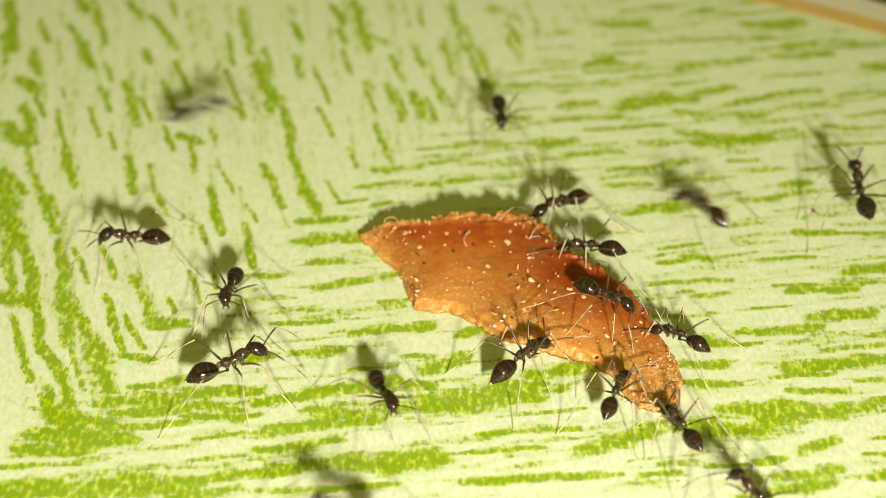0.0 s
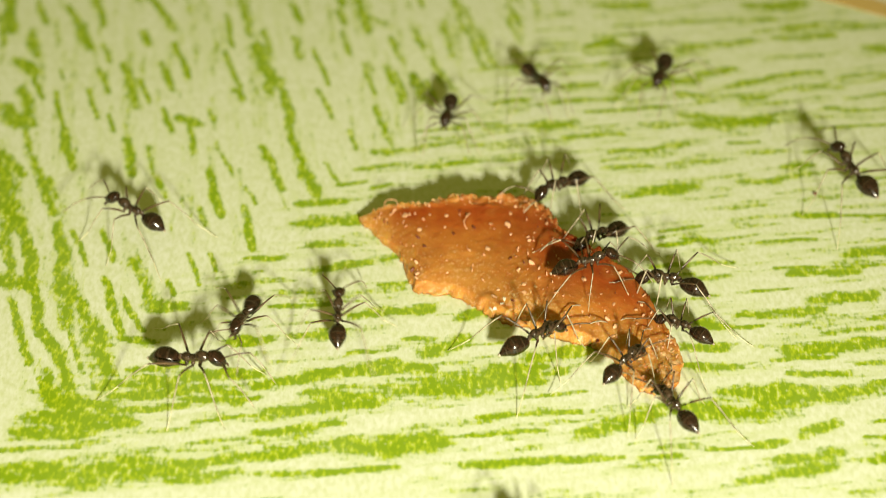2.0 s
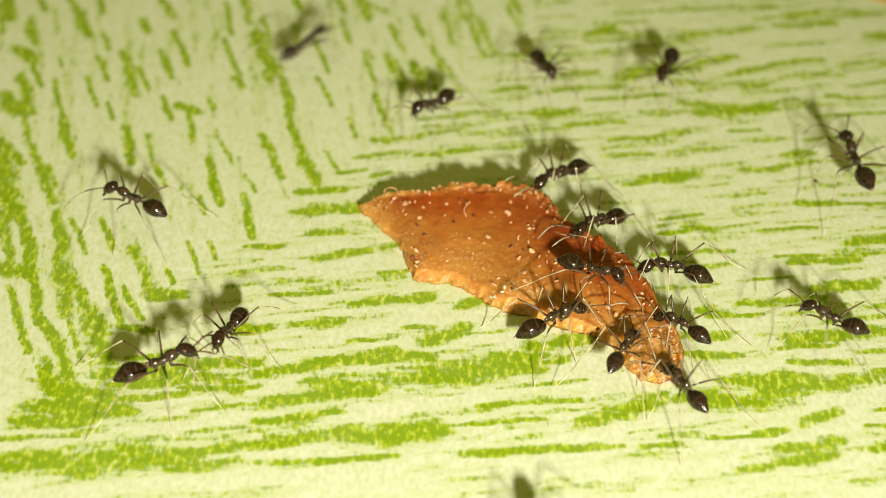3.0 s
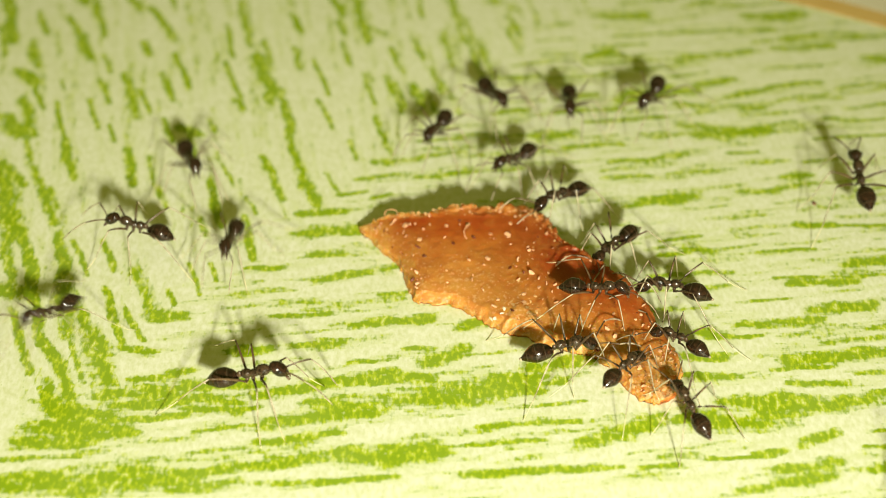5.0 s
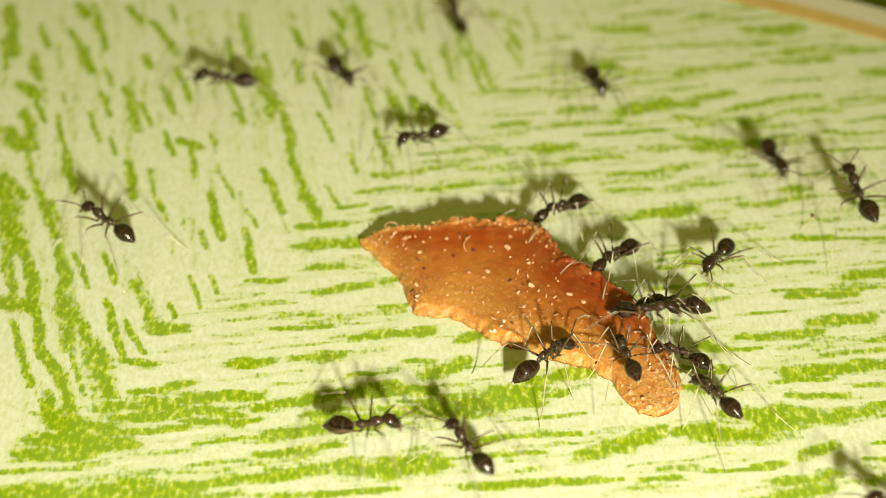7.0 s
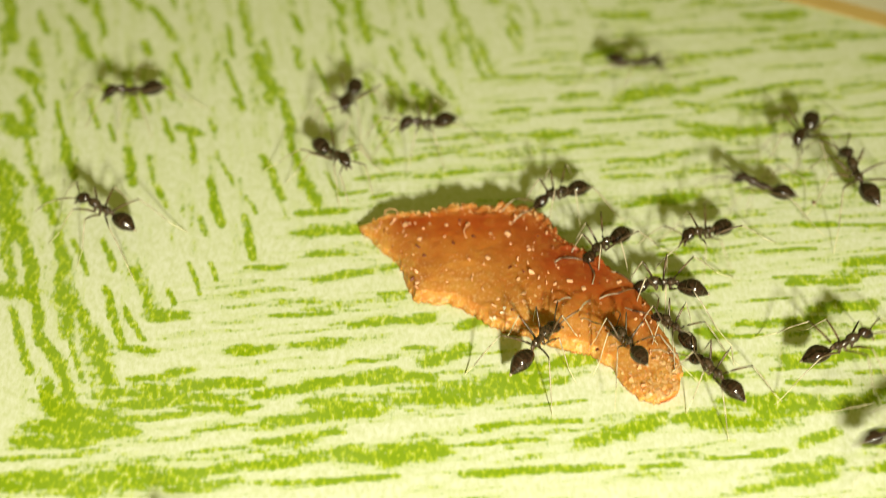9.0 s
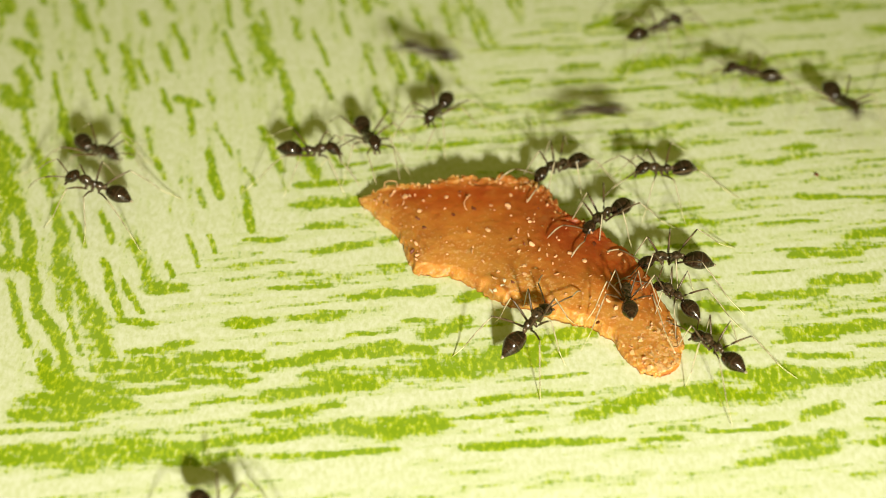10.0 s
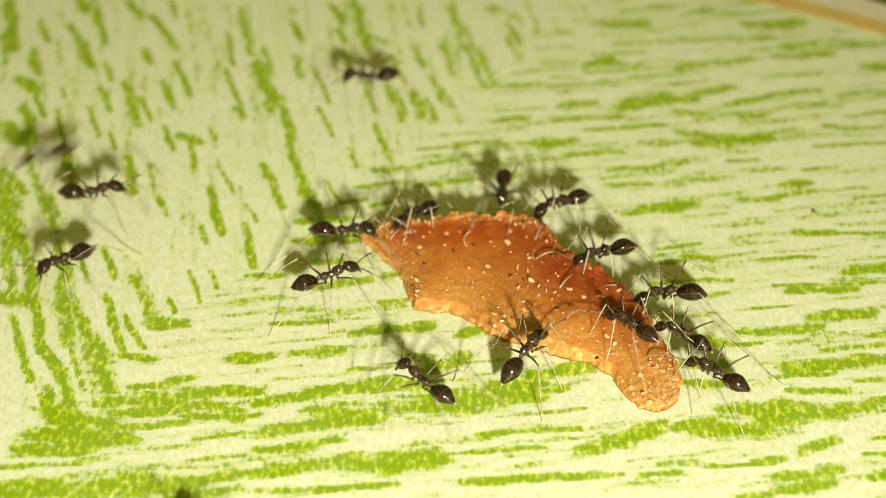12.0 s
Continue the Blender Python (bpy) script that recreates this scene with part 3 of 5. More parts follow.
def crumb_top(u, v):
    """A place on the crumb's upper face: u from its tip to its thick end, v from the near edge to the far one."""
    p = rail(NEAR_EDGE, u).lerp(rail(FAR_EDGE, u), v)
    hump = math.sin(math.pi * v) ** 0.7 * math.sin(math.pi * min(1, u * 1.02 + 0.02)) ** 0.5
    p.z += 0.22 * hump * (1 - 0.6 * v)
    p.z += 0.07 * noise.noise(p * 0.9) * hump + (0.02 + 0.05 * max(0.0, u - 0.7)) * noise.noise(p * 4.0) + (0.012 + 0.03 * max(0.0, u - 0.75)) * noise.noise(p * 9.0)
    p.z *= min(1.0, 0.25 + v / 0.07) if v < 0.0525 else 1.0
    ragged = 0.07 * (1 - min(1, 8 * v * (1 - v)))
    if v > 0.86 and u < 0.6:                  # torn crust standing up along the far edge
        torn = (v - 0.86) / 0.14
        p.z += torn * (0.30 * max(0.0, noise.noise(p * 2.6)) + 0.16 * noise.noise(p * 6.5))
        p.y += torn * 0.10 * noise.noise(p * 5.0 + Vector((3, 1, 0)))
    lump = max(0.0, u - 0.80) * 5              # crumbly thick end
    p.z += lump * (0.05 * abs(noise.noise(p * 2.8)) + 0.02 * abs(noise.noise(p * 5.5)))
    p.x += ragged * noise.noise(p * 3.0 + Vector((7, 0, 0))) * 1.6
    p.y += ragged * (noise.noise(p * 3.5) + noise.noise(p * 9.0) + 0.25 * noise.noise(p * 21.0)) * 1.6
    return p


def build_crumb():
    nu, nv = 230, 90
    bm = bmesh.new()
    top = [[bm.verts.new(crumb_top(i / nu, j / nv)) for j in range(nv + 1)] for i in range(nu + 1)]
    under = []
    for i in range(nu + 1):
        row = []
        for j in range(nv + 1):
            c = top[i][j].co
            inner = min(1.0, 6 * (j / nv) * (1 - j / nv)) * min(1.0, 30 * (i / nu + 0.01) * (1.01 - i / nu))
            z = max(0.004, c.z - 0.06 - 0.10 * min(1.0, 5 * j / nv) - 0.3 * inner - 0.9 * c.z * (1 - j / nv) * 0.4)
            row.append(bm.verts.new((c.x, c.y, 0.004 if nv * 0.2 < j < nv * 0.45 and inner > 0.2 else z)))
        under.append(row)
    for i in range(nu):
        for j in range(nv):
            bm.faces.new((top[i][j], top[i + 1][j], top[i + 1][j + 1], top[i][j + 1]))
            bm.faces.new((under[i][j + 1], under[i + 1][j + 1], under[i + 1][j], under[i][j]))
        bm.faces.new((under[i][0], under[i + 1][0], top[i + 1][0], top[i][0]))
        bm.faces.new((top[i][nv], top[i + 1][nv], under[i + 1][nv], under[i][nv]))
    for j in range(nv):
        bm.faces.new((top[0][j], top[0][j + 1], under[0][j + 1], under[0][j]))
        bm.faces.new((under[nu][j], under[nu][j + 1], top[nu][j + 1], top[nu][j]))
    core_shade = [0.0] * ((nu + 1) * (nv + 1) * 2)
    rim = [0.0] * ((nu + 1) * (nv + 1) * 2)
    for i in range(nu + 1):
        for j in range(nv + 1):
            near, end = 1 - j / nv, i / nu
            rim[i * (nv + 1) + j] = max(0.0, min(0.9, near * 1.6 - 0.48)) + max(0.0, min(1.0, end * 5 - 3.5)) + max(0.0, 1 - end * 9) + max(0.0, 0.14 - near) * (7.0 if end < 0.5 else 2.0)
            # mask of the deep red and painted shadow by the far edge
            core_shade[i * (nv + 1) + j] = math.exp(-((end - 0.54) / 0.22) ** 2 - ((1 - near - 0.92) / 0.42) ** 2)
    crumb = tagged(new("food_crumb"), "dried orange-red crumb of food with pale grains on the plate", "crumb")
    me = to_mesh("pulp", bm, PULP)
    layer = me.attributes.new("rim", "FLOAT", "POINT")
    layer.data.foreach_set("value", np.clip(np.array(rim, np.float32), 0, 1))
    layer = me.attributes.new("core_shade", "FLOAT", "POINT")
    layer.data.foreach_set("value", np.array(core_shade, np.float32))
    body = new("pulp", me)
    body.parent = crumb
    rng = random.Random(11)
    shapes = []
    for mat in (SALT, SALT, SALT, PEPPER, PEPPER, GLINT_GRAIN):
        gm = bmesh.new()
        bmesh.ops.create_icosphere(gm, subdivisions=1, radius=1.0)
        for v in gm.verts:
            v.co *= rng.uniform(0.6, 1.2)
        shapes.append(to_mesh("grain", gm, mat, False))
    flakes = []
    for _ in range(4):
        gm = bmesh.new()
        bmesh.ops.create_icosphere(gm, subdivisions=1, radius=1.0)
        seat = Vector((rng.uniform(-9, 9), rng.uniform(-9, 9), 0))
        for v in gm.verts:
            v.co *= 1 + 0.95 * noise.noise(v.co * 1.9 + seat)
        flakes.append(to_mesh("flake", gm, CRUST, False))
    for k in range(240):                      # crusty flakes: along the torn far edge, over the thick end, in one patch at the near edge
        u, v, r = ((rng.uniform(0.01, 0.56), rng.uniform(0.88, 1.0), 0.046), (rng.uniform(0.83, 0.995), rng.uniform(0.03, 0.97), 0.062), (rng.gauss(0.53, 0.035), abs(rng.gauss(0.16, 0.10)), 0.05))[0 if k < 90 else 1 if k < 200 else 2]
        r *= rng.uniform(0.6, 1.5)
        m = Matrix.Translation(crumb_top(u, min(v, 1.0)) * MM) @ Euler((rng.uniform(-0.4, 0.4), rng.uniform(-0.4, 0.4), rng.uniform(0, 6))).to_matrix().to_4x4()
        share("flake", flakes[k % 4], crumb, m @ Matrix.Diagonal((r * rng.uniform(0.9, 1.7), r, r * rng.uniform(0.14, 0.28), 1)))
    for kind, r, seats in (                   # the few that stand out
            # first row: pale grains that paint the wet glint at the near edge
            (5, 0.10, ((0.47, 0.04), (0.46, 0.03), (0.48, 0.08), (0.48, 0.12))),
            # the one at 0.73, 0.04 paints the dark of a notch in the edge
            (3, 0.11, ((0.43, 0.44), (0.31, 0.64), (0.73, 0.04), (0.22, 0.34), (0.28, 0.56), (0.50, 0.14), (0.59, 0.86))),
            (0, 0.12, ((0.28, 0.78), (0.23, 0.74), (0.36, 0.80), (0.37, 0.42), (0.18, 0.48), (0.26, 0.10), (0.45, 0.16), (0.57, 0.62), (0.60, 0.62), (0.50, 0.32)))):
        for u, v in seats:
            m = Matrix.Translation(crumb_top(u, v) * MM) @ Euler((rng.uniform(-0.3, 0.3), rng.uniform(-0.3, 0.3), rng.uniform(0, 6))).to_matrix().to_4x4()
            share("grain", shapes[kind], crumb, m @ Matrix.Diagonal((r * rng.uniform(0.8, 1.6), r * rng.uniform(0.5, 0.9), r * 0.6, 1)))
    for k in range(170):
        u, v = rng.uniform(0.04, 0.95), rng.uniform(0.06, 0.96)
        dark = k % 8 == 0 and u < 0.75
        r = rng.choice((0.034, 0.048, 0.066, 0.088)) * rng.uniform(0.8, 1.25)
        p = crumb_top(u, v) + Vector((0, 0, r * 0.15))
        m = Matrix.Translation(p * MM) @ Euler((rng.uniform(0, 6), rng.uniform(0, 6), rng.uniform(0, 6))).to_matrix().to_4x4()
        share("grain", shapes[3 + k % 2] if dark else shapes[k % 3], crumb, m @ Matrix.Diagonal((r * rng.uniform(0.8, 2.2), r * rng.uniform(0.6, 1.1), r * 0.55, 1)))
    for start, end, lift in (((0.27, 0.80), (0.30, 0.62), 0.16), ((0.09, 0.93), (0.06, 1.0), 0.34)):
        a, b = crumb_top(*start), crumb_top(*end)
        bm = bmesh.new()
        tube(bm, [p + Vector((0.10 * math.sin(k * 0.9), 0, 0)) for k, p in enumerate(bend(a, b, lift, 7))], (0.018,) * 8, 6)
        part("fibre", bm, SALT, crumb, "thin pale curled fibre")
    return crumb


crumb = build_crumb()


def build_speck():
    bm = bmesh.new()
    bmesh.ops.create_icosphere(bm, subdivisions=2, radius=0.09)
    for v in bm.verts:
        v.co *= 1 + 0.3 * noise.noise(v.co * 14)
        v.co.z = max(v.co.z * 0.6, -0.03)
    speck = new("speck", to_mesh("speck", bm, PEPPER))
    speck.location = (14.35 * MM, 2.25 * MM, 0.03 * MM)
    tagged(speck, "tiny dark speck of dirt on the plate", "speck")


build_speck()

# ---- the ants ----
FEED_LEGS = (                                 # hip, knee, ankle and foot of the left legs: front, middle, hind
    ((0.50, 0.13, 0), (0.98, 0.46, 1.72), (1.32, 0.74, 0.56), (1.60, 0.92, 0.02)),
    ((0.26, 0.15, 0), (0.22, 0.84, 1.70), (0.14, 1.26, 0.56), (0.12, 1.58, 0.02)),
    ((0.02, 0.14, 0), (-0.78, 0.86, 1.62), (-1.70, 1.34, 0.56), (-2.40, 1.72, 0.02)),
)
WALK_LEGS = (
    ((0.50, 0.13, 0), (1.04, 0.74, 1.52), (1.58, 1.14, 0.50), (1.98, 1.42, 0.02)),
    ((0.26, 0.15, 0), (0.24, 1.10, 1.50), (0.12, 1.66, 0.52), (0.10, 2.16, 0.02)),
    ((0.02, 0.14, 0), (-0.84, 0.98, 1.50), (-1.80, 1.40, 0.56), (-2.46, 1.78, 0.02)),
)


def build_ant(up):
    """up: 1 for a walker with its head held high, 0 for one that feeds with its head down."""
    stand, rise, brow = 1.12 + 0.10 * up, 0.10 - 0.36 * up, 0.84 + 0.66 * up       # thorax over the feet, its slope, the head
    ant = tagged(new("ant"), "dark brown ant with long thin legs " + ("walking over the printed plate" if up else "feeding at the crumb"), "ant", "ants round the crumb")
    bm = bmesh.new()
    for v in blob(bm, (0, 0, 0), (0.37, 0.245, 0.215), 24, 16, None, -0.04):
        k = 1 - 0.30 * max(0.0, v.co.x / 0.37) ** 2       # narrow towards the jaws, hollow behind
        v.co.y *= k
        v.co.z *= k
        v.co = Euler((0, radians(42 - 8 * up), 0)).to_matrix() @ v.co
    head = part("head", bm, SHELL, ant, "", (1.08, 0, brow))
    for side in (1, -1):
        bm = bmesh.new()
        blob(bm, (0, 0, 0), (0.085, 0.045, 0.075), 12, 8)
        part("eye", bm, EYE, head, "", (0.02, 0.218 * side, 0.05))
        bm = bmesh.new()
        tube(bm, [(0, 0, 0), (0.08, 0.05 * side, -0.08), (0.13, -0.03 * side, -0.14)], (0.055, 0.045, 0.012))
        part("mandible", bm, LIMB, head, "", (0.24, 0.07 * side, -0.22))
        bm = bmesh.new()
        tube(bm, bend((0, 0, 0), (0.56, 0.62 * side, 0.16), 0.05), (0.032, 0.024, 0.026, 0.028, 0.030, 0.026), 6)
        antenna = part("antenna", bm, LIMB, ant, "", (1.26, 0.10 * side, brow))
        bm = bmesh.new()
        tube(bm, bend((0, 0, 0), (0.95 - 0.25 * (1 - up), 0.20 * side, -0.36 - 0.50 * up), 0.10, 7), (0.022, 0.022, 0.024, 0.026, 0.026, 0.026, 0.024, 0.010), 6)
        part("flagellum", bm, SHANK, antenna, "", (0.56, 0.62 * side, 0.16))
    bm = bmesh.new()
    slope = Euler((0, rise, 0)).to_matrix()
    blob(bm, slope @ Vector((0.58, 0, 0.06)), (0.27, 0.20, 0.19), 18, 12, slope)
    blob(bm, slope @ Vector((0.28, 0, -0.01)), (0.27, 0.135, 0.13), 16, 10, slope)
    blob(bm, slope @ Vector((0.00, 0, 0.00)), (0.20, 0.155, 0.18), 16, 10, slope)
    tube(bm, [slope @ Vector((0.72, 0, 0.05)), (0.90, 0, brow - stand + 0.02)], (0.10, 0.07), 10)
    part("thorax", bm, THORAX, ant, "", (0, 0, stand))
    bm = bmesh.new()
    blob(bm, (0, 0, 0.03), (0.09, 0.075, 0.13), 12, 8)
    tube(bm, [(0.14, 0, 0.02), (0, 0, -0.02), (-0.16, 0, -0.03)], (0.05, 0.05, 0.06), 8)
    part("petiole", bm, LIMB, ant, "", (-0.22, 0, stand - 0.08))
    bm = bmesh.new()
    for v in blob(bm, (0, 0, 0), (0.58, 0.335 + 0.02 * up, 0.335), 28, 26, None, 0.62):
        groove = math.sin((v.co.x + 0.05) * 3.2 * math.tau)
        k = 1 - 0.03 * max(0.0, groove) ** 3
        v.co.y, v.co.z = v.co.y * k, v.co.z * k
        v.co.z -= 0.10 * (v.co.x / 0.58) ** 2            # arched back
    gaster = part("gaster", bm, GASTER, ant, "dark glossy ringed gaster", (-0.84, 0, stand - 0.10))
    bm = bmesh.new()
    blob(bm, (0, 0, 0), (0.075, 0.06, 0.06), 10, 8)
    part("gaster_tip", bm, SHANK, gaster, "pale hairy tip", (-0.55, 0, -0.09))
    for hip, knee, ankle, foot in WALK_LEGS if up else FEED_LEGS:
        for side in (1, -1):
            h, k, a, f = (Vector((p[0], p[1] * side, p[2])) for p in (hip, knee, ankle, foot))
            h.z = stand - 0.24 - h.x * rise * 0.9
            bm = bmesh.new()
            root = Vector((0, -0.09 * side, 0.14))          # the coxa, set into the thorax
            tube(bm, [root, root * 0.4] + bend((0, 0, 0), k - h, 0.06), (0.072, 0.067, 0.044, 0.043, 0.042, 0.037, 0.031, 0.025))
            leg = part("leg", bm, LIMB, ant, "", h)
            bm = bmesh.new()
            tube(bm, bend((0, 0, 0), a - k, 0.05), (0.025, 0.025, 0.024, 0.022, 0.019, 0.016))
            part("shank", bm, SHANK, leg, "", k - h)
            bm = bmesh.new()
            tube(bm, bend((0, 0, 0), f - a, -0.03, 4), (0.016, 0.015, 0.013, 0.012, 0.010), 6)
            part("foot", bm, FOOT, leg, "thin pale foot", a - h)
    return ant


WALKER, FEEDER = build_ant(1), build_ant(0)


def step_legs(ant, rows, seed):
    """Legs and feelers in the ant's own space: an alternating tripod while it walks, small stirs while it feeds."""
    rng = random.Random(seed)
    times, way = [0.0], [0.0]
    for (t0, x0, y0, *_), (t1, x1, y1, *_) in zip(rows, rows[1:]):
        times.append(t1)
        way.append(way[-1] + math.hypot(x1 - x0, y1 - y0))
    ticks = []
    for i in range(121):
        t = i / 10
        fast = abs(np.interp(t + 0.1, times, way) - np.interp(t - 0.1, times, way)) > 0.35
        if fast or i % 5 == 0 or i == 120:
            ticks.append((t, float(np.interp(t, times, way)), fast))
    for ob in ant.children:
        kind = ob.name.split(".")[0]
        at = ob.location.copy()
        if kind == "head":                     # looks about a little
            walk(ob, [(t, Matrix.Translation(at) @ pose(0, 0, 0, 0, rng.uniform(-6, 8), rng.uniform(-14, 14))) for t, s, fast in ticks[::3] + ticks[-1:]])
        if kind == "gaster":                   # swings on its waist
            waist = Matrix.Translation((0.55 * MM, 0, 0))
            droop, sway = rng.uniform(-4, 12), rng.uniform(-12, 12)
            walk(ob, [(t, Matrix.Translation(at) @ waist @ pose(0, 0, 0, 0, -droop + rng.uniform(-2, 2), sway + rng.uniform(-4, 4)) @ waist.inverted()) for t, s, fast in ticks[::4] + ticks[-1:]])
        if kind not in ("leg", "antenna"):
            continue
        side = 1 if at.y > 0 else -1
        if kind == "leg":
            pair = 0 if at.x > 0.4 * MM else 1 if at.x > 0.15 * MM else 2
            tripod = 0.0 if (pair % 2 == 0) == (side > 0) else math.pi
            splay = rng.uniform(-11, 11)
            poses = []
            for t, s, fast in ticks:
                ph = s / 2.2 * math.tau + tripod
                if fast:
                    rz, rx = splay * 0.4 + 17 * math.sin(ph) * side, 9 * max(0.0, math.cos(ph)) * side
                else:
                    rz, rx = splay + rng.uniform(-3, 3), 0
                poses.append((t, Matrix.Translation(at) @ pose(0, 0, 0, rx, 0, rz)))
        else:
            poses = [(t, Matrix.Translation(at) @ pose(0, 0, 0, rng.uniform(-6, 6), rng.uniform(-6, 12), side * rng.uniform(-26, 14))) for t, s, fast in ticks]
        walk(ob, poses)


COUNT = [0]


def send(rows, label="", size=1.0, model=WALKER):
    """An ant and its way: rows of seconds, x, y, height of its footing and heading in degrees, pitch."""
    COUNT[0] += 1
    ant = copy_thing(model, pose(0, 0, 0))
    ant.scale = (size, size, size)
    if label:
        tagged(ant, label)
    walk(ant, [(t, pose(x * MM, y * MM, z * MM, 0, -nose, turn)) for t, x, y, z, turn, nose in rows])
    step_legs(ant, rows, COUNT[0])
    return ant


def motions():
    send([(0, 4.38, 1.46, 0.15, -144, 9.2), (0.5, 4.38, 1.52, 0.15, -144, 9.2), (1, 4.38, 1.49, 0.15, -144, 9.2), (1.5, 4.39, 1.52, 0.15, -143, 9.2), (2, 4.38, 1.48, 0.15, -142, 9.2), (2.5, 4.38, 1.47, 0.15, -141, 9.2), (3, 4.36, 1.44, 0.15, -142, 9.2), (3.2, 4.39, 1.46, 0.15, -143, 9.2), (4.8, 4.40, 1.40, 0.15, -141, 9.2), (5, 4.39, 1.43, 0.15, -143, 9.2), (5.5, 4.40, 1.47, 0.15, -142, 9.2), (6, 4.41, 1.51, 0.15, -143, 9.2), (6.5, 4.41, 1.53, 0.15, -141, 9.2), (7, 4.41, 1.46, 0.15, -143, 9.2), (7.2, 4.38, 1.49, 0.15, -144, 9.2), (8.8, 4.40, 1.46, 0.15, -144, 9.2), (9, 4.39, 1.48, 0.15, -144, 9.2), (9.5, 4.35, 1.40, 0.15, -144, 9.2), (10, 4.37, 1.43, 0.15, -144, 9.2), (10.5, 4.37, 1.52, 0.15, -145, 9.2), (11, 4.40, 1.50, 0.15, -140, 9.2), (11.5, 4.38, 1.46, 0.15, -144, 9.2), (12, 4.40, 1.46, 0.15, -144, 9.2)], size=0.95, model=FEEDER)
    send([(0, 5.46, -1.10, 0.12, -183, 0), (0.5, 5.56, -1.33, 0.12, -172, -2), (1, 5.66, -1.48, 0.12, -151, 4), (1.5, 5.64, -1.40, 0.12, -151, 6), (2, 5.65, -1.48, 0.12, -140, 12), (2.5, 5.60, -1.42, 0.12, -141, 10), (3, 5.57, -1.40, 0.12, -142, 14), (5, 6.30, -1.37, 0.12, -132, 2), (5.5, 6.29, -1.36, 0.12, -134, 6), (6, 6.28, -1.36, 0.12, -130, 10), (6.5, 6.33, -1.33, 0.12, -133, 6), (7, 6.26, -1.34, 0.12, -132, 10), (9, 5.97, -1.42, 0.12, -133, 2), (9.5, 5.93, -1.43, 0.12, -132, 4), (10, 5.94, -1.37, 0.12, -134, 4), (10.5, 5.75, -1.40, 0.12, -142, 14), (11, 5.85, -1.40, 0.12, -150, 4), (11.5, 5.88, -1.44, 0.12, -156, 2), (12, 5.87, -1.40, 0.12, -154, 2)], size=0.95, model=FEEDER)
    send([(0, 5.53, -4.09, 0.45, -41, -12), (0.5, 5.63, -4.83, 0.45, -51, -8), (1, 5.69, -4.27, 0.45, -11, -8), (1.5, 5.25, -3.71, 0.45, -6, -2), (2, 5.02, -3.46, 0.45, 6, 0), (2.5, 5.08, -4.09, 0.45, -14, -10), (3, 4.94, -4.28, 0.45, -25, -14), (5, 5.17, -4.24, 0.45, -13, -8), (5.5, 5.81, -3.68, 0.45, -20, 12), (6, 5.86, -3.91, 0.45, -40, 6), (6.5, 5.80, -3.77, 0.45, -26, -2), (6.8, 6.83, -4.46, 0.30, -17, 0), (7, 7.09, -4.60, 0.30, -14, 0), (7.2, 8.41, -5.09, 0.00, -33, 0), (8, 12.51, -2.01, 0.00, 24, 0), (8.4, 13.24, -0.38, 0.00, 94, 0), (8.8, 13.96, 1.30, 0.00, 161, 0), (9, 12.25, 1.90, 0.00, 165, 0), (9.2, 11.53, 3.24, 0.00, 149, 0), (9.3, 10.33, 5.51, 0.00, 136, 0), (9.5, 7.44, 7.70, 0.00, 171, 0), (9.7, 3.64, 7.57, 0.00, 191, 0), (9.8, 1.31, 7.64, 0.00, 175, 0), (10, -0.56, 9.01, 0.00, 173, 0), (10.2, -7.75, 7.91, 0.00, 218, 0), (10.3, -8.39, 5.76, 0.00, 207, 0), (10.5, -8.83, 5.58, 0.00, 128, 0), (10.7, -10.19, 3.97, 0.00, 194, 0), (10.75, -9.84, 3.98, 0.00, 258, 0), (10.8, -9.47, 3.96, 0.00, 313, 0), (10.9, -7.81, 2.51, 0.00, 293, 0), (11, -7.93, 1.03, 0.00, 283, 0), (11.2, -11.35, -6.25, 0.00, 260, 0), (11.3, -12.25, -11.19, 0.00, 266, 0), (11.4, -12.75, -15.24, 0.00, 273, 0), (12, -12.44, -20.21, 0.00, 277, 0)], size=0.90)
    send([(0, 9.88, 1.43, 0.00, 135, 0), (0.1, 8.98, 1.69, 0.00, 153, 0), (0.2, 9.04, 1.95, 0.00, 172, 0), (0.3, 9.41, 2.05, 0.00, 172, 0), (0.5, 10.00, 0.23, 0.00, 228, 0), (0.7, 10.86, -1.69, 0.00, 249, 0), (0.8, 10.83, -2.65, 0.00, 239, 0), (1, 10.07, -3.05, 0.00, 183, 0), (1.5, 9.60, -3.69, 0.00, 159, 0), (2, 8.16, -3.84, 0.00, 165, 0), (2.5, 8.46, -3.93, 0.00, 168, 0), (3, 8.27, -3.82, 0.00, 168, 0), (3.2, 8.27, -3.82, 0.00, 167, 0), (4.8, 8.24, -3.68, 0.00, 168, 0), (5, 8.26, -3.68, 0.00, 168, 0), (5.5, 8.23, -3.69, 0.00, 171, 0), (6, 8.19, -3.70, 0.00, 170, 0), (6.5, 8.29, -3.77, 0.00, 169, 0), (7, 8.21, -3.83, 0.00, 178, 0), (7.2, 8.22, -3.65, 0.00, 170, 0), (8.8, 8.17, -3.52, 0.00, 176, 0), (9, 8.11, -3.59, 0.00, 178, 0), (9.5, 8.18, -3.63, 0.00, 175, 0), (10, 8.25, -3.68, 0.00, 184, 0), (10.5, 8.20, -3.47, 0.00, 177, 0), (11, 8.16, -3.61, 0.00, 180, 0), (11.5, 8.17, -3.64, 0.00, 187, 0), (12, 8.11, -3.56, 0.00, 193, 0)], size=1.00, model=FEEDER)
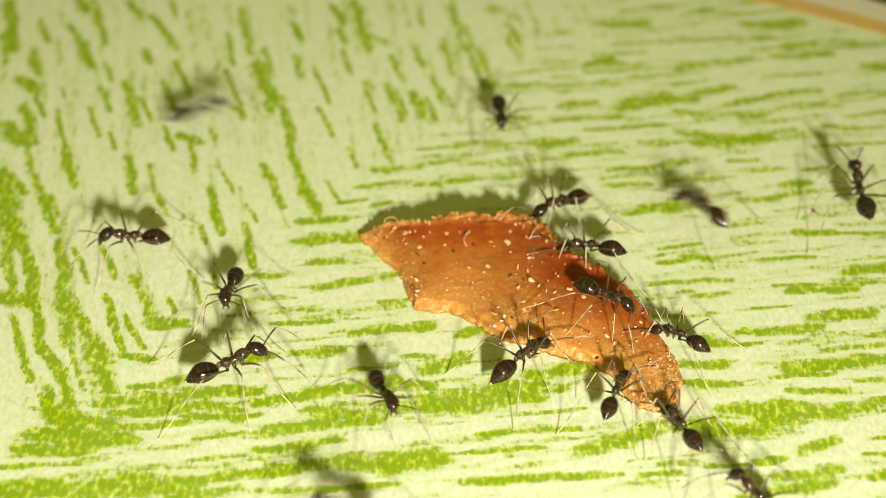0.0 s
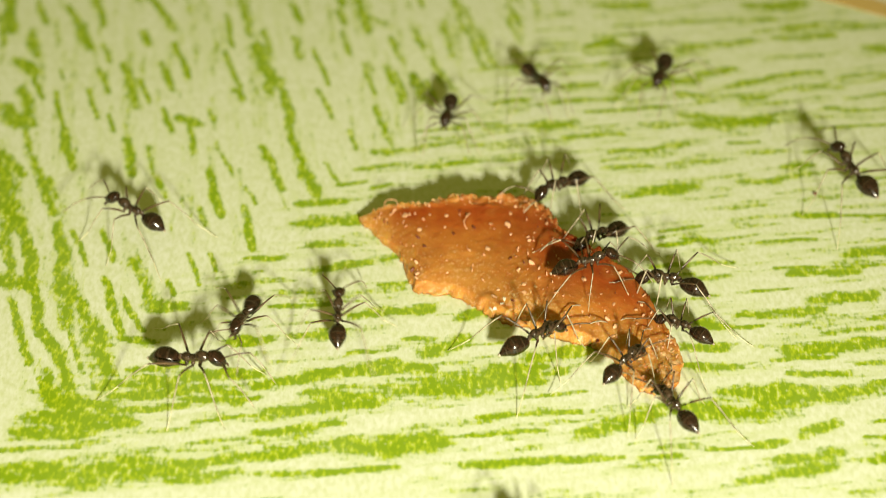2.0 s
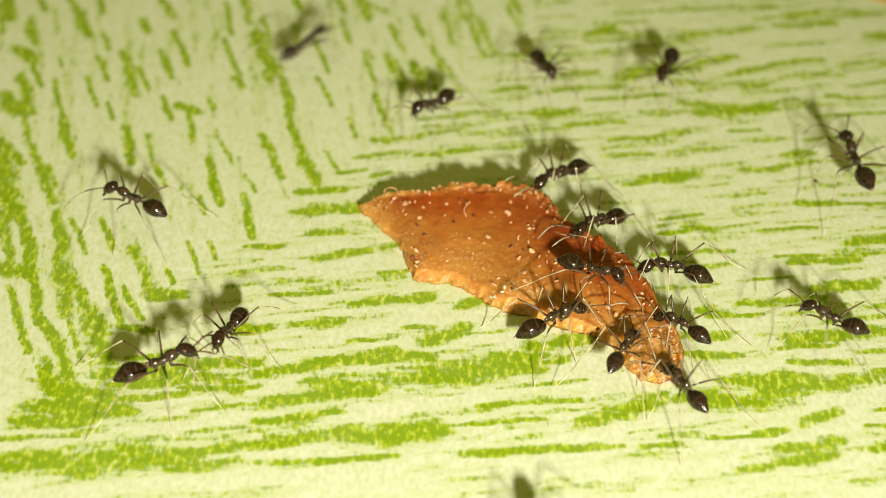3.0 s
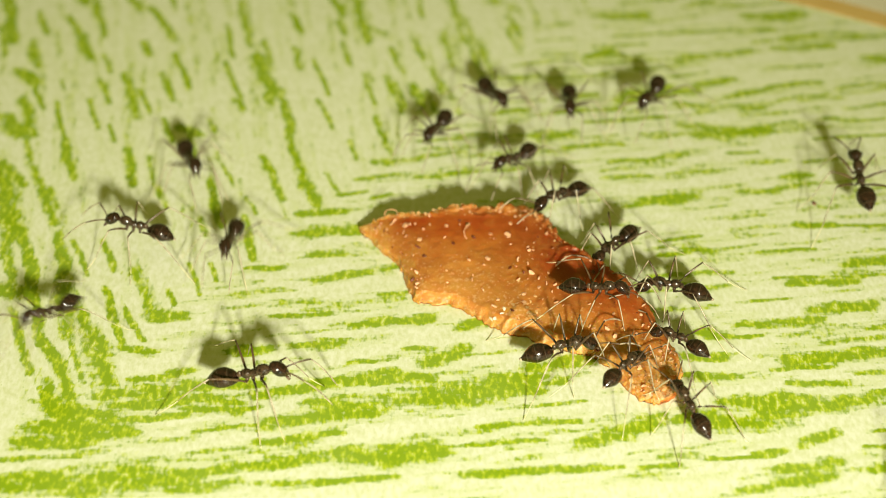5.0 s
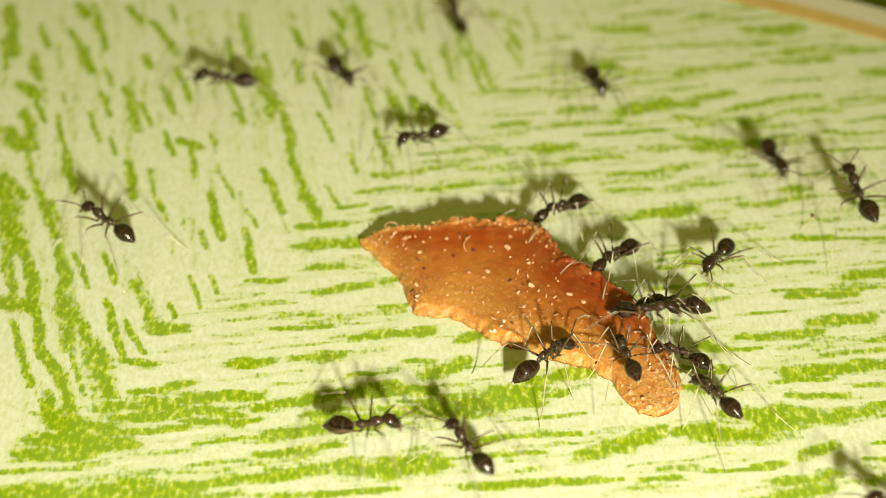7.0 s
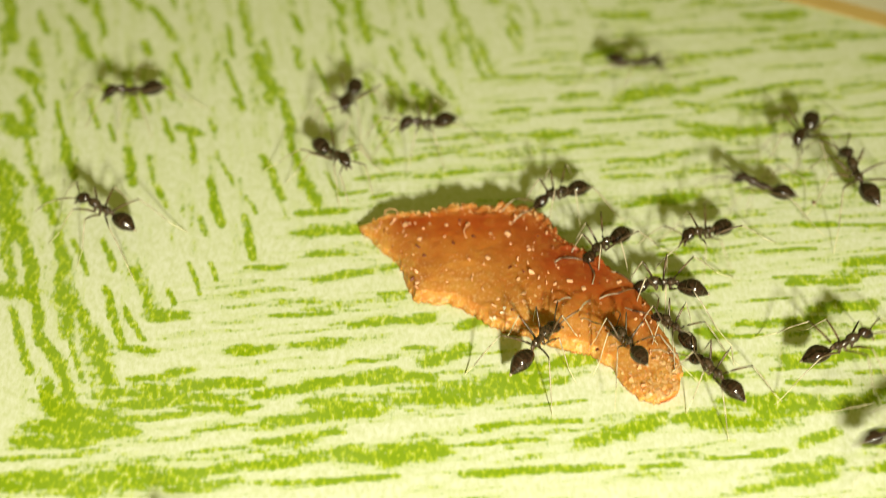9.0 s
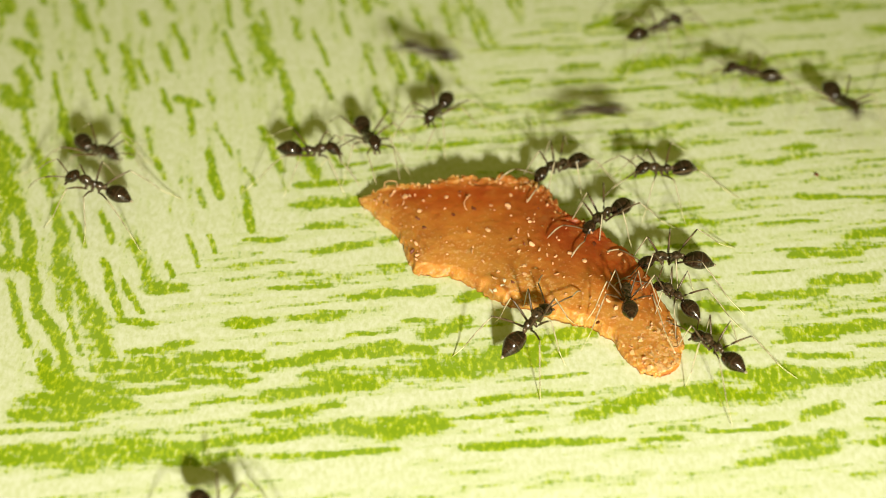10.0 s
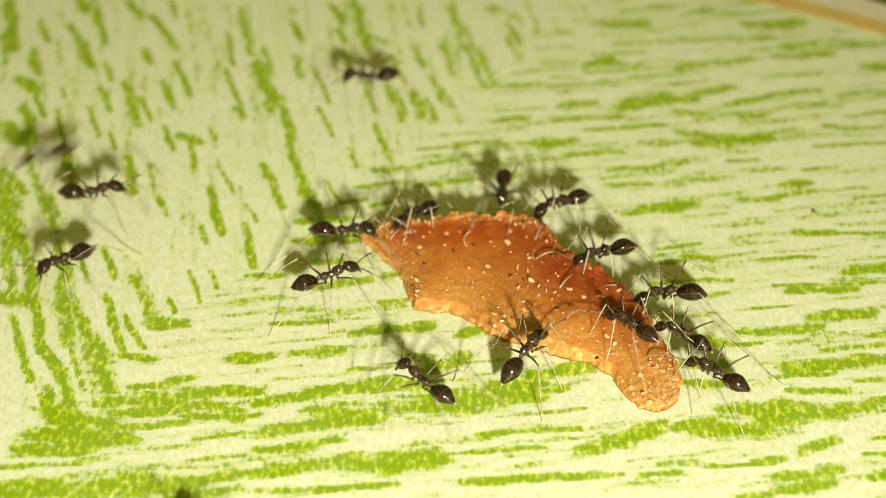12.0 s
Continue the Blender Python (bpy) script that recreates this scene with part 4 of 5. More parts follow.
    send([(0, 7.84, -10.14, 0.00, 112, -4), (0.5, 7.50, -10.13, 0.00, 109, -4), (1, 7.48, -10.01, 0.00, 108, 0), (1.5, 7.66, -9.95, 0.00, 114, 0), (2, 7.61, -9.99, 0.00, 114, 0), (2.5, 7.61, -9.98, 0.00, 102, 2), (3, 7.94, -9.61, 0.00, 114, 0), (5, 8.08, -9.36, 0.00, 112, 14), (5.5, 8.53, -9.29, 0.00, 85, 6), (6, 9.16, -8.99, 0.00, 123, 4), (6.5, 9.01, -8.78, 0.00, 123, -2), (7, 9.19, -8.41, 0.00, 121, 0), (9, 9.15, -8.01, 0.00, 128, 8), (9.5, 9.17, -7.91, 0.00, 126, 4), (10, 9.20, -8.22, 0.00, 124, -2), (10.5, 9.08, -7.97, 0.00, 130, 12), (11, 9.02, -7.72, 0.00, 133, 6), (11.5, 9.18, -7.60, 0.00, 141, 0), (12, 9.23, -7.58, 0.00, 141, 4)], size=0.92, model=FEEDER)
    send([(0, 8.28, -5.68, 0.00, 153, 0), (0.5, 8.31, -6.28, 0.00, 145, 0), (1, 8.28, -6.23, 0.00, 139, 0), (1.5, 8.24, -5.82, 0.00, 149, 0), (2, 8.33, -6.10, 0.00, 148, 0), (2.5, 8.38, -6.30, 0.00, 150, 0), (3, 8.22, -6.59, 0.00, 144, 0), (3.2, 8.26, -6.44, 0.00, 145, 0), (4.8, 8.25, -6.32, 0.00, 149, 0), (5, 8.21, -6.25, 0.00, 148, 0), (5.5, 8.17, -6.33, 0.00, 152, 0), (6, 8.18, -6.27, 0.00, 151, 0), (6.5, 8.24, -6.36, 0.00, 146, 0), (7, 8.29, -6.35, 0.00, 156, 0), (7.2, 8.24, -6.60, 0.00, 150, 0), (8.8, 8.07, -5.71, 0.00, 128, 0), (9, 8.08, -5.75, 0.00, 128, 0), (9.5, 8.11, -5.65, 0.00, 132, 0), (10, 8.13, -5.55, 0.00, 129, 0), (10.5, 8.23, -5.64, 0.00, 129, 0), (11, 8.28, -5.49, 0.00, 134, 0), (11.5, 8.36, -5.54, 0.00, 144, 0), (12, 8.40, -5.60, 0.00, 145, 0)], size=0.85, model=FEEDER)
    send([(0, 2.74, -6.83, -0.04, 43, 6), (0.5, 2.88, -6.76, -0.04, 43, 4), (1, 3.15, -6.23, -0.04, 45, 6), (1.5, 2.83, -6.72, -0.04, 48, -4), (2, 3.14, -6.73, -0.04, 37, 0), (2.5, 3.27, -6.79, -0.04, 31, 2), (3, 3.86, -6.36, -0.04, 30, 8), (5, 4.05, -6.79, -0.04, 18, 2), (5.5, 3.99, -7.11, -0.04, 9, 2), (6, 3.88, -7.26, -0.04, 8, 2), (6.5, 3.91, -7.10, -0.04, 2, 6), (7, 3.58, -6.60, -0.04, 40, 8), (9, 3.28, -6.58, -0.04, 55, 8), (9.5, 3.13, -7.03, -0.04, 50, 8), (10, 2.95, -7.09, -0.04, 56, 6), (10.5, 2.88, -7.25, -0.04, 54, 6), (11, 2.94, -6.81, -0.04, 58, 8), (11.5, 2.90, -6.66, -0.04, 60, 8), (12, 2.88, -6.57, -0.04, 58, 8)], size=1.02, model=FEEDER)
    send([(0, 5.82, -8.47, 0.05, 67, 6), (0.5, 6.07, -8.17, 0.06, 54, 10), (1, 6.17, -7.96, 0.08, 44, 4), (1.5, 6.06, -7.97, 0.09, 51, 0), (2, 6.09, -7.97, 0.10, 51, 0), (2.5, 6.09, -7.92, 0.11, 60, 4), (3, 6.05, -7.93, 0.12, 62, 0), (5, 6.07, -7.87, 0.18, 50, -2), (5.5, 6.33, -7.62, 0.19, 56, -2), (6, 6.24, -7.44, 0.20, 75, 4), (6.5, 6.05, -7.27, 0.40, 93, 8), (7, 6.26, -6.88, 0.41, 103, 2), (9, 6.36, -7.08, 0.45, 113, -6), (9.5, 6.23, -6.52, 0.45, 90, -8), (10, 6.30, -6.32, 0.46, 88, -12), (10.5, 6.35, -5.76, 0.47, 91, -10), (11, 6.60, -5.64, 0.48, 94, -10), (11.5, 6.66, -5.93, 0.49, 106, -18), (12, 6.58, -5.75, 0.50, 131, -4)], size=0.88, model=FEEDER)
    send([(0, 15.89, 1.93, 0.00, 92, 0), (0.5, 15.82, 1.73, 0.00, 84, 0), (1, 15.63, 1.93, 0.00, 108, 0), (1.5, 15.85, 2.10, 0.00, 98, 0), (2, 15.63, 2.07, 0.00, 116, 0), (2.5, 15.62, 1.72, 0.00, 107, 0), (3, 15.64, 1.91, 0.00, 103, 0), (3.2, 15.70, 2.00, 0.00, 104, 0), (4.8, 15.98, 2.08, 0.00, 92, 0), (5, 15.92, 2.08, 0.00, 93, 0), (5.5, 15.94, 2.00, 0.00, 94, 0), (6, 15.95, 1.98, 0.00, 93, 0), (6.5, 15.81, 1.95, 0.00, 101, 0), (7, 15.90, 2.07, 0.00, 103, 0), (7.2, 15.90, 1.87, 0.00, 99, 0), (8.8, 15.87, 2.11, 0.00, 108, 0), (9, 15.86, 2.25, 0.00, 107, 0), (9.3, 16.02, 2.51, 0.00, 107, 0), (9.5, 16.52, 2.12, 0.00, 82, 0), (9.8, 18.92, 5.20, 0.00, 28, 0), (12, 23.10, 6.94, 0.00, 11, 0)], size=1.08)
    send([(0, -11.42, -0.58, 0.00, -162, 0), (0.5, -11.51, -0.38, 0.00, -190, 0), (1, -11.53, -0.24, 0.00, -195, 0), (1.5, -11.43, -0.03, 0.00, -201, 0), (2, -11.34, -0.20, 0.00, -206, 0), (2.5, -11.35, 0.03, 0.00, -207, 0), (3, -11.31, -0.18, 0.00, -198, 0), (3.2, -11.36, -0.02, 0.00, -211, 0), (4.8, -11.14, -0.42, 0.00, -188, 0), (5, -11.19, -0.47, 0.00, -184, 0), (5.5, -12.44, 0.19, 0.00, -203, 0), (6, -12.35, 0.23, 0.00, -203, 0), (6.5, -12.54, 0.22, 0.00, -196, 0), (7, -12.52, 0.53, 0.00, -212, 0), (7.2, -12.45, 0.29, 0.00, -204, 0), (8.8, -12.54, 0.24, 0.00, -196, 0), (9, -12.55, 0.36, 0.00, -204, 0), (9.5, -12.46, 0.31, 0.00, -199, 0), (10, -12.72, 0.17, 0.00, -192, 0), (10.5, -12.94, 0.31, 0.00, -212, 0), (11, -12.96, 0.28, 0.00, -210, 0), (11.5, -13.12, 0.14, 0.00, -207, 0), (11.7, -13.42, -0.77, 0.00, -177, 0), (12, -13.78, -1.84, 0.00, -123, 0)], size=0.96)
    send([(0, -7.59, -3.28, 0.00, -96, 0), (0.1, -7.61, -3.08, 0.00, -98, 0), (0.3, -6.70, -2.74, 0.00, -57, 0), (0.5, -6.35, -2.60, 0.00, -52, 0), (1, -5.46, -4.36, 0.00, -62, 0), (1.2, -5.84, -3.51, 0.00, -99, 0), (1.5, -5.53, -4.73, 0.00, -95, 0), (1.7, -5.78, -4.61, 0.00, -106, 0), (2, -6.85, -5.70, 0.00, -103, 0), (2.5, -7.45, -6.76, 0.00, -93, 0), (3, -7.23, -6.92, 0.00, -108, 0), (3.2, -7.16, -6.01, 0.00, -97, 0), (4.8, -7.80, 0.18, 0.00, -102, 0), (5, -7.78, -0.93, 0.00, -97, 0), (5.2, -7.87, -3.49, 0.00, -93, 0), (5.3, -8.10, -4.92, 0.00, -88, 0), (5.5, -9.48, -6.47, 0.00, -93, 0), (5.7, -11.86, -8.93, 0.00, -133, 0), (5.8, -13.64, -10.49, 0.00, -123, 0), (6, -16.01, -12.87, 0.00, -151, 0), (12, -20.93, -13.02, 0.00, -169, 0)], size=0.90)
    send([(0, -7.35, -7.49, 0.00, 17, 0), (0.5, -7.41, -7.70, 0.00, 15, 0), (1, -7.61, -7.60, 0.00, 29, 0), (1.5, -7.88, -7.72, 0.00, 3, 0), (2, -8.57, -8.05, 0.00, -20, 0), (2.5, -8.86, -8.32, 0.00, -7, 0), (3, -9.53, -8.88, 0.00, 15, 0), (3.2, -9.50, -8.89, 0.00, 16, 0), (4.8, -6.45, -8.42, 0.00, -10, 0), (5, -6.57, -8.38, 0.00, -5, 0), (5.5, -5.32, -10.05, 0.00, -16, 0), (5.7, -3.00, -13.04, 0.00, -63, 0), (5.8, -2.78, -14.06, 0.00, -73, 0), (6, -2.39, -14.67, 0.00, -114, 0), (6.5, -3.17, -14.76, 0.00, -107, 0), (7, -3.98, -18.54, 0.00, -96, 0), (12, -4.12, -21.19, 0.00, -91, 0)], size=1.05)
    send([(0, -2.02, -8.58, 0.00, -69, 0), (0.1, -2.28, -8.50, 0.00, -62, 0), (0.17, -2.21, -8.43, 0.00, -110, 0), (0.23, -2.12, -8.35, 0.00, -165, 0), (0.3, -2.06, -8.31, 0.00, -215, 0), (0.5, -2.27, -7.64, 0.00, -265, 0), (0.7, -1.53, -7.74, 0.00, -316, 0), (1, -1.93, -7.40, 0.00, -277, 0), (1.2, -3.11, -8.10, 0.00, -221, 0), (1.3, -4.46, -8.52, 0.00, -203, 0), (1.5, -3.70, -8.29, 0.00, -240, 0), (1.8, -3.38, -6.32, 0.00, -265, 0), (2, -3.63, -5.88, 0.00, -270, 0), (2.2, -4.45, -5.32, 0.00, -240, 0), (2.3, -5.30, -3.67, 0.00, -238, 0), (2.5, -6.48, -0.83, 0.00, -243, 0), (2.7, -6.55, 3.69, 0.00, -268, 0), (2.8, -7.24, 6.57, 0.00, -262, 0), (2.9, -6.50, 8.40, 0.00, -305, 0), (3, -5.78, 10.17, 0.00, -321, 0), (3.2, -0.33, 12.57, 0.00, -362, 0), (3.5, 5.45, 17.50, 0.00, -305, 0), (12, 5.86, 23.84, 0.00, -272, 0)], size=0.90)
    send([(0, -10.05, 7.56, 0.00, 8, 0), (0.1, -7.05, 6.88, 0.00, -26, 0), (0.2, -5.00, 6.96, 0.00, -10, 0), (0.3, -4.04, 6.22, 0.00, -22, 0), (0.5, -3.25, 7.39, 0.00, 12, 0), (0.7, -1.15, 11.04, 0.00, 27, 0), (0.8, 0.48, 13.03, 0.00, 45, 0), (0.9, 1.70, 12.02, 0.00, -14, 0), (1, 2.95, 10.97, 0.00, -62, 0), (1.2, 2.18, 9.31, 0.00, -94, 0), (1.5, 2.35, 8.98, 0.00, -94, 0), (1.7, 3.05, 8.91, 0.00, -72, 0), (2, 3.83, 8.60, 0.00, -74, 0), (2.5, 4.19, 8.03, 0.00, -80, 0), (3, 4.15, 8.66, 0.00, -78, 0), (3.2, 4.07, 8.28, 0.00, -88, 0), (4.8, 4.81, 7.76, 0.00, -89, 0), (5, 5.19, 7.72, 0.00, -95, 0), (5.5, 5.72, 9.30, 0.00, -87, 0), (6, 6.15, 9.85, 0.00, -83, 0), (6.5, 6.30, 10.57, 0.00, -78, 0), (7, 6.44, 10.05, 0.00, -83, 0), (7.2, 6.69, 10.39, 0.00, -75, 0), (7.6, 8.58, 13.59, 0.00, -17, 0), (8, 10.51, 16.74, 0.00, 61, 0), (8.5, 12.57, 23.45, 0.00, 64, 0), (12, 14.26, 26.08, 0.00, 50, 0)], size=0.93)
    send([(0, 2.33, 7.40, 0.00, -89, 0), (0.1, 1.98, 7.49, 0.00, -93, 0), (0.2, 1.14, 6.70, 0.00, -115, 0), (0.3, 0.99, 6.55, 0.00, -124, 0), (0.5, 1.32, 6.48, 0.00, -106, 0), (1, 1.22, 6.40, 0.00, -103, 0), (1.2, 0.94, 5.55, 0.00, -78, 0), (1.5, 0.73, 5.48, 0.00, -66, 0), (1.6, 0.40, 5.80, 0.00, -97, 0), (1.7, 0.08, 6.10, 0.00, -128, 0), (2, 0.23, 6.24, 0.00, -98, 0), (2.5, -0.17, 6.09, 0.00, -91, 0), (2.75, -0.25, 5.99, 0.00, -122, 0), (3, -0.35, 5.96, 0.00, -133, 0), (3.1, -0.28, 5.96, 0.00, -124, 0), (3.2, -0.25, 6.04, 0.00, -94, 0), (4.8, -0.22, 5.88, 0.00, -145, 0), (5, -0.21, 5.89, 0.00, -111, 0), (5.5, -0.54, 6.02, 0.00, -107, 0), (6, -0.68, 5.97, 0.00, -126, 0), (6.5, -0.65, 6.04, 0.00, -124, 0), (7, -0.79, 6.13, 0.00, -145, 0), (7.2, -0.67, 6.16, 0.00, -126, 0), (8.8, -0.69, 6.17, 0.00, -191, 0), (9, -0.58, 6.07, 0.00, -156, 0), (9.2, -0.43, 6.34, 0.00, -152, 0), (9.5, -0.30, 5.74, 0.00, -128, 0), (10, -0.15, 5.11, 0.00, -112, 0), (10.2, -0.43, 5.82, 0.00, -109, 0), (10.3, -0.60, 6.96, 0.00, -123, 0), (10.5, -1.53, 8.33, 0.00, -173, 0), (10.7, -1.92, 8.94, 0.00, -180, 0), (11, -2.26, 10.11, 0.00, -196, 0), (11.5, -2.53, 10.80, 0.00, -205, 0), (12, -2.99, 9.98, 0.00, -162, 0)], size=0.90)
    send([(0, -2.93, -13.85, 0.00, 166, 0), (0.2, -5.20, -15.30, 0.00, 234, 0), (1, -7.83, -19.10, 0.00, 298, 0), (3.1, -5.41, -19.15, 0.00, 336, 0), (5.2, -3.00, -19.23, 0.00, 378, 0), (5.5, -0.78, -15.81, 0.00, 406, 0), (5.75, 1.13, -14.12, 0.00, 328, 0), (6, 2.76, -17.31, 0.00, 275, 0), (6.2, 2.31, -18.65, 0.00, 239, 0), (6.4, 1.88, -20.00, 0.00, 199, 0), (8, -10.83, -20.17, 0.00, 169, 0), (8.5, -9.82, -18.46, 0.00, 113, 0), (9, -8.80, -16.72, 0.00, 57, 0), (9.2, -8.31, -15.26, 0.00, 27, 0), (9.35, -7.73, -15.44, 0.00, 104, 0), (9.5, -7.16, -15.56, 0.00, 181, 0), (9.67, -7.08, -15.40, 0.00, 233, 0), (9.83, -6.99, -15.26, 0.00, 280, 0), (10, -6.89, -15.11, 0.00, 327, 0), (10.2, -6.61, -15.00, 0.00, 330, 0), (10.3, -6.46, -15.56, 0.00, 382, 0), (10.4, -6.28, -16.13, 0.00, 441, 0), (10.5, -6.07, -16.63, 0.00, 504, 0), (10.8, -7.74, -13.99, 0.00, 486, 0), (10.9, -7.67, -14.10, 0.00, 564, 0), (11, -7.63, -14.26, 0.00, 630, 0), (11.5, -7.74, -15.29, 0.00, 641, 0), (11.8, -7.25, -14.28, 0.00, 654, 0), (12, -7.81, -15.29, 0.00, 629, 0)], size=0.90)
    send([(0, 9.91, -13.33, 0.00, 134, 0), (0.2, 9.71, -14.10, 0.00, 133, 0), (0.4, 7.08, -15.96, 0.00, 202, 0), (0.7, 5.82, -15.02, 0.00, 157, 0), (0.85, 6.03, -15.23, 0.00, 210, 0), (1, 6.25, -15.47, 0.00, 257, 0), (1.3, 5.28, -17.12, 0.00, 204, 0), (2, 3.33, -16.40, 0.00, 157, 0), (2.5, 3.08, -15.91, 0.00, 132, 0), (2.67, 3.09, -15.93, 0.00, 187, 0), (2.83, 3.06, -15.99, 0.00, 235, 0), (3, 3.05, -16.05, 0.00, 279, 0), (3.15, 3.21, -16.75, 0.00, 314, 0), (3.3, 3.37, -17.47, 0.00, 352, 0), (4.6, 15.43, -16.14, 0.00, 372, 0), (4.8, 15.68, -14.77, 0.00, 420, 0), (5, 15.97, -13.37, 0.00, 469, 0), (5.2, 14.41, -11.55, 0.00, 514, 0), (5.3, 12.77, -11.00, 0.00, 514, 0), (5.5, 10.03, -11.86, 0.00, 499, 0), (5.6, 9.56, -13.44, 0.00, 555, 0), (5.7, 9.06, -15.04, 0.00, 603, 0), (5.85, 8.64, -15.11, 0.00, 555, 0), (6, 8.21, -15.21, 0.00, 499, 0), (6.2, 7.99, -13.92, 0.00, 466, 0), (6.3, 7.45, -11.69, 0.00, 491, 0), (6.5, 6.62, -11.05, 0.00, 489, 0), (6.7, 5.00, -10.45, 0.00, 494, 0), (6.8, 3.36, -11.09, 0.00, 485, 0), (7, 0.83, -11.01, 0.00, 484, 0), (7.07, 1.35, -10.73, 0.00, 540, 0), (7.13, 1.83, -10.49, 0.00, 588, 0), (7.2, 2.32, -10.27, 0.00, 631, 0), (7.5, 3.34, -15.69, 0.00, 642, 0), (8, 5.01, -20.14, 0.00, 663, 0), (9.5, 5.80, -20.07, 0.00, 733, 0), (11, 6.64, -20.00, 0.00, 811, 0), (11.3, 5.10, -15.23, 0.00, 836, 0), (11.5, 3.20, -11.21, 0.00, 855, 0), (11.7, 0.51, -8.38, 0.00, 855, 0), (12, -0.58, -8.23, 0.00, 861, 0)], size=0.90)
    send([(0, 17.15, 23.25, 0.00, -108, 0), (0.8, 15.33, 18.45, 0.00, -108, 0), (1, 13.51, 13.77, 0.00, -93, 0), (1.2, 15.06, 11.92, 0.00, -81, 0), (1.3, 13.96, 8.83, 0.00, -150, 0), (1.4, 12.60, 8.71, 0.00, -195, 0), (1.5, 11.23, 8.59, 0.00, -222, 0), (1.6, 10.54, 9.21, 0.00, -205, 0), (1.7, 9.86, 9.84, 0.00, -180, 0), (1.85, 9.44, 9.37, 0.00, -138, 0), (2, 9.05, 8.90, 0.00, -108, 0), (2.5, 8.92, 8.58, 0.00, -110, 0), (3, 9.20, 8.42, 0.00, -111, 0), (3.2, 9.23, 8.49, 0.00, -113, 0), (4.8, 8.55, 7.98, 0.00, -118, 0), (5, 8.56, 8.02, 0.00, -116, 0), (5.5, 8.67, 8.12, 0.00, -115, 0), (6, 8.70, 8.29, 0.00, -115, 0), (6.5, 8.60, 8.20, 0.00, -115, 0), (6.7, 11.08, 8.30, 0.00, -76, 0), (6.8, 13.68, 6.00, 0.00, -73, 0), (7, 13.06, 4.53, 0.00, -85, 0), (7.1, 11.94, 4.41, 0.00, -51, 0), (7.2, 10.82, 4.27, 0.00, -11, 0), (8, 12.57, 4.64, 0.00, -68, 0), (8.8, 14.28, 4.99, 0.00, -115, 0), (9, 14.42, 5.49, 0.00, -118, 0), (9.1, 14.36, 5.86, 0.00, -150, 0), (9.2, 14.29, 6.20, 0.00, -187, 0), (9.5, 14.82, 5.35, 0.00, -127, 0), (9.7, 15.25, 5.58, 0.00, -192, 0), (9.85, 15.47, 5.58, 0.00, -128, 0), (10, 15.73, 5.57, 0.00, -74, 0), (10.3, 19.06, 5.50, 0.00, -3, 0), (12, 24.27, 7.01, 0.00, 4, 0)], size=0.99)
    send([(0, 20.93, -9.03, 0.00, 158, 0), (2.4, 17.61, -6.76, 0.00, 161, 0), (2.7, 15.84, -5.95, 0.00, 174, 0), (2.8, 14.39, -5.69, 0.00, 175, 0), (3, 13.40, -6.53, 0.00, 158, 0), (3.2, 14.14, -6.44, 0.00, 146, 0), (3.3, 14.84, -6.91, 0.00, 197, 0), (3.4, 15.51, -7.40, 0.00, 241, 0), (3.5, 16.21, -7.88, 0.00, 281, 0), (6.6, 17.25, -15.92, 0.00, 250, 0), (6.8, 15.79, -14.84, 0.00, 206, 0), (7, 14.33, -13.77, 0.00, 155, 0), (7.07, 14.01, -13.59, 0.00, 205, 0), (7.13, 13.68, -13.43, 0.00, 251, 0), (7.2, 13.37, -13.27, 0.00, 296, 0), (8, 12.34, -12.57, 0.00, 338, 0), (8.8, 11.34, -11.89, 0.00, 387, 0), (9, 14.67, -10.81, 0.00, 368, 0), (9.2, 16.56, -10.40, 0.00, 375, 0), (12, 18.99, -9.04, 0.00, 383, 0)], size=0.90)
    send([(0, -18.45, 23.29, 0.00, -72, 0), (3.6, -15.94, 16.65, 0.00, -68, 0), (4.8, -10.60, 7.11, 0.00, -53, 0), (5, -9.89, 3.77, 0.00, -68, 0), (5.2, -9.42, 2.93, 0.00, -53, 0), (5.3, -9.34, 3.32, 0.00, -45, 0), (5.5, -8.24, 4.05, 0.00, -25, 0), (5.7, -8.34, 4.40, 0.00, -16, 0), (6, -9.45, 4.75, 0.00, -44, 0), (6.2, -9.72, 5.93, 0.00, -58, 0), (6.5, -10.48, 6.94, 0.00, -50, 0), (6.6, -10.11, 7.98, 0.00, -92, 0), (6.7, -9.74, 9.03, 0.00, -137, 0), (7, -9.05, 10.11, 0.00, -172, 0), (7.07, -9.06, 10.21, 0.00, -124, 0), (7.13, -9.06, 10.30, 0.00, -85, 0), (7.2, -9.06, 10.40, 0.00, -48, 0), (8, -10.50, 9.66, 0.00, -100, 0), (8.8, -11.91, 8.93, 0.00, -161, 0), (9, -12.62, 8.25, 0.00, -150, 0), (9.2, -13.73, 6.00, 0.00, -93, 0), (9.35, -13.81, 4.43, 0.00, -85, 0), (9.5, -13.93, 2.78, 0.00, -75, 0), (9.67, -13.75, 2.66, 0.00, -63, 0), (9.83, -13.53, 2.57, 0.00, -52, 0), (10, -13.27, 2.46, 0.00, -42, 0), (10.2, -12.29, 4.20, 0.00, -10, 0), (10.3, -11.94, 3.87, 0.00, -23, 0), (10.5, -11.90, 3.45, 0.00, -21, 0), (10.7, -13.34, 3.03, 0.00, -17, 0), (10.8, -13.63, 2.11, 0.00, -20, 0), (11, -13.95, 2.55, 0.00, -34, 0), (11.5, -14.10, 2.66, 0.00, -30, 0), (11.7, -13.97, 2.58, 0.00, -58, 0), (11.85, -13.74, 2.35, 0.00, -30, 0), (12, -13.46, 2.08, 0.00, -4, 0)], size=0.96)
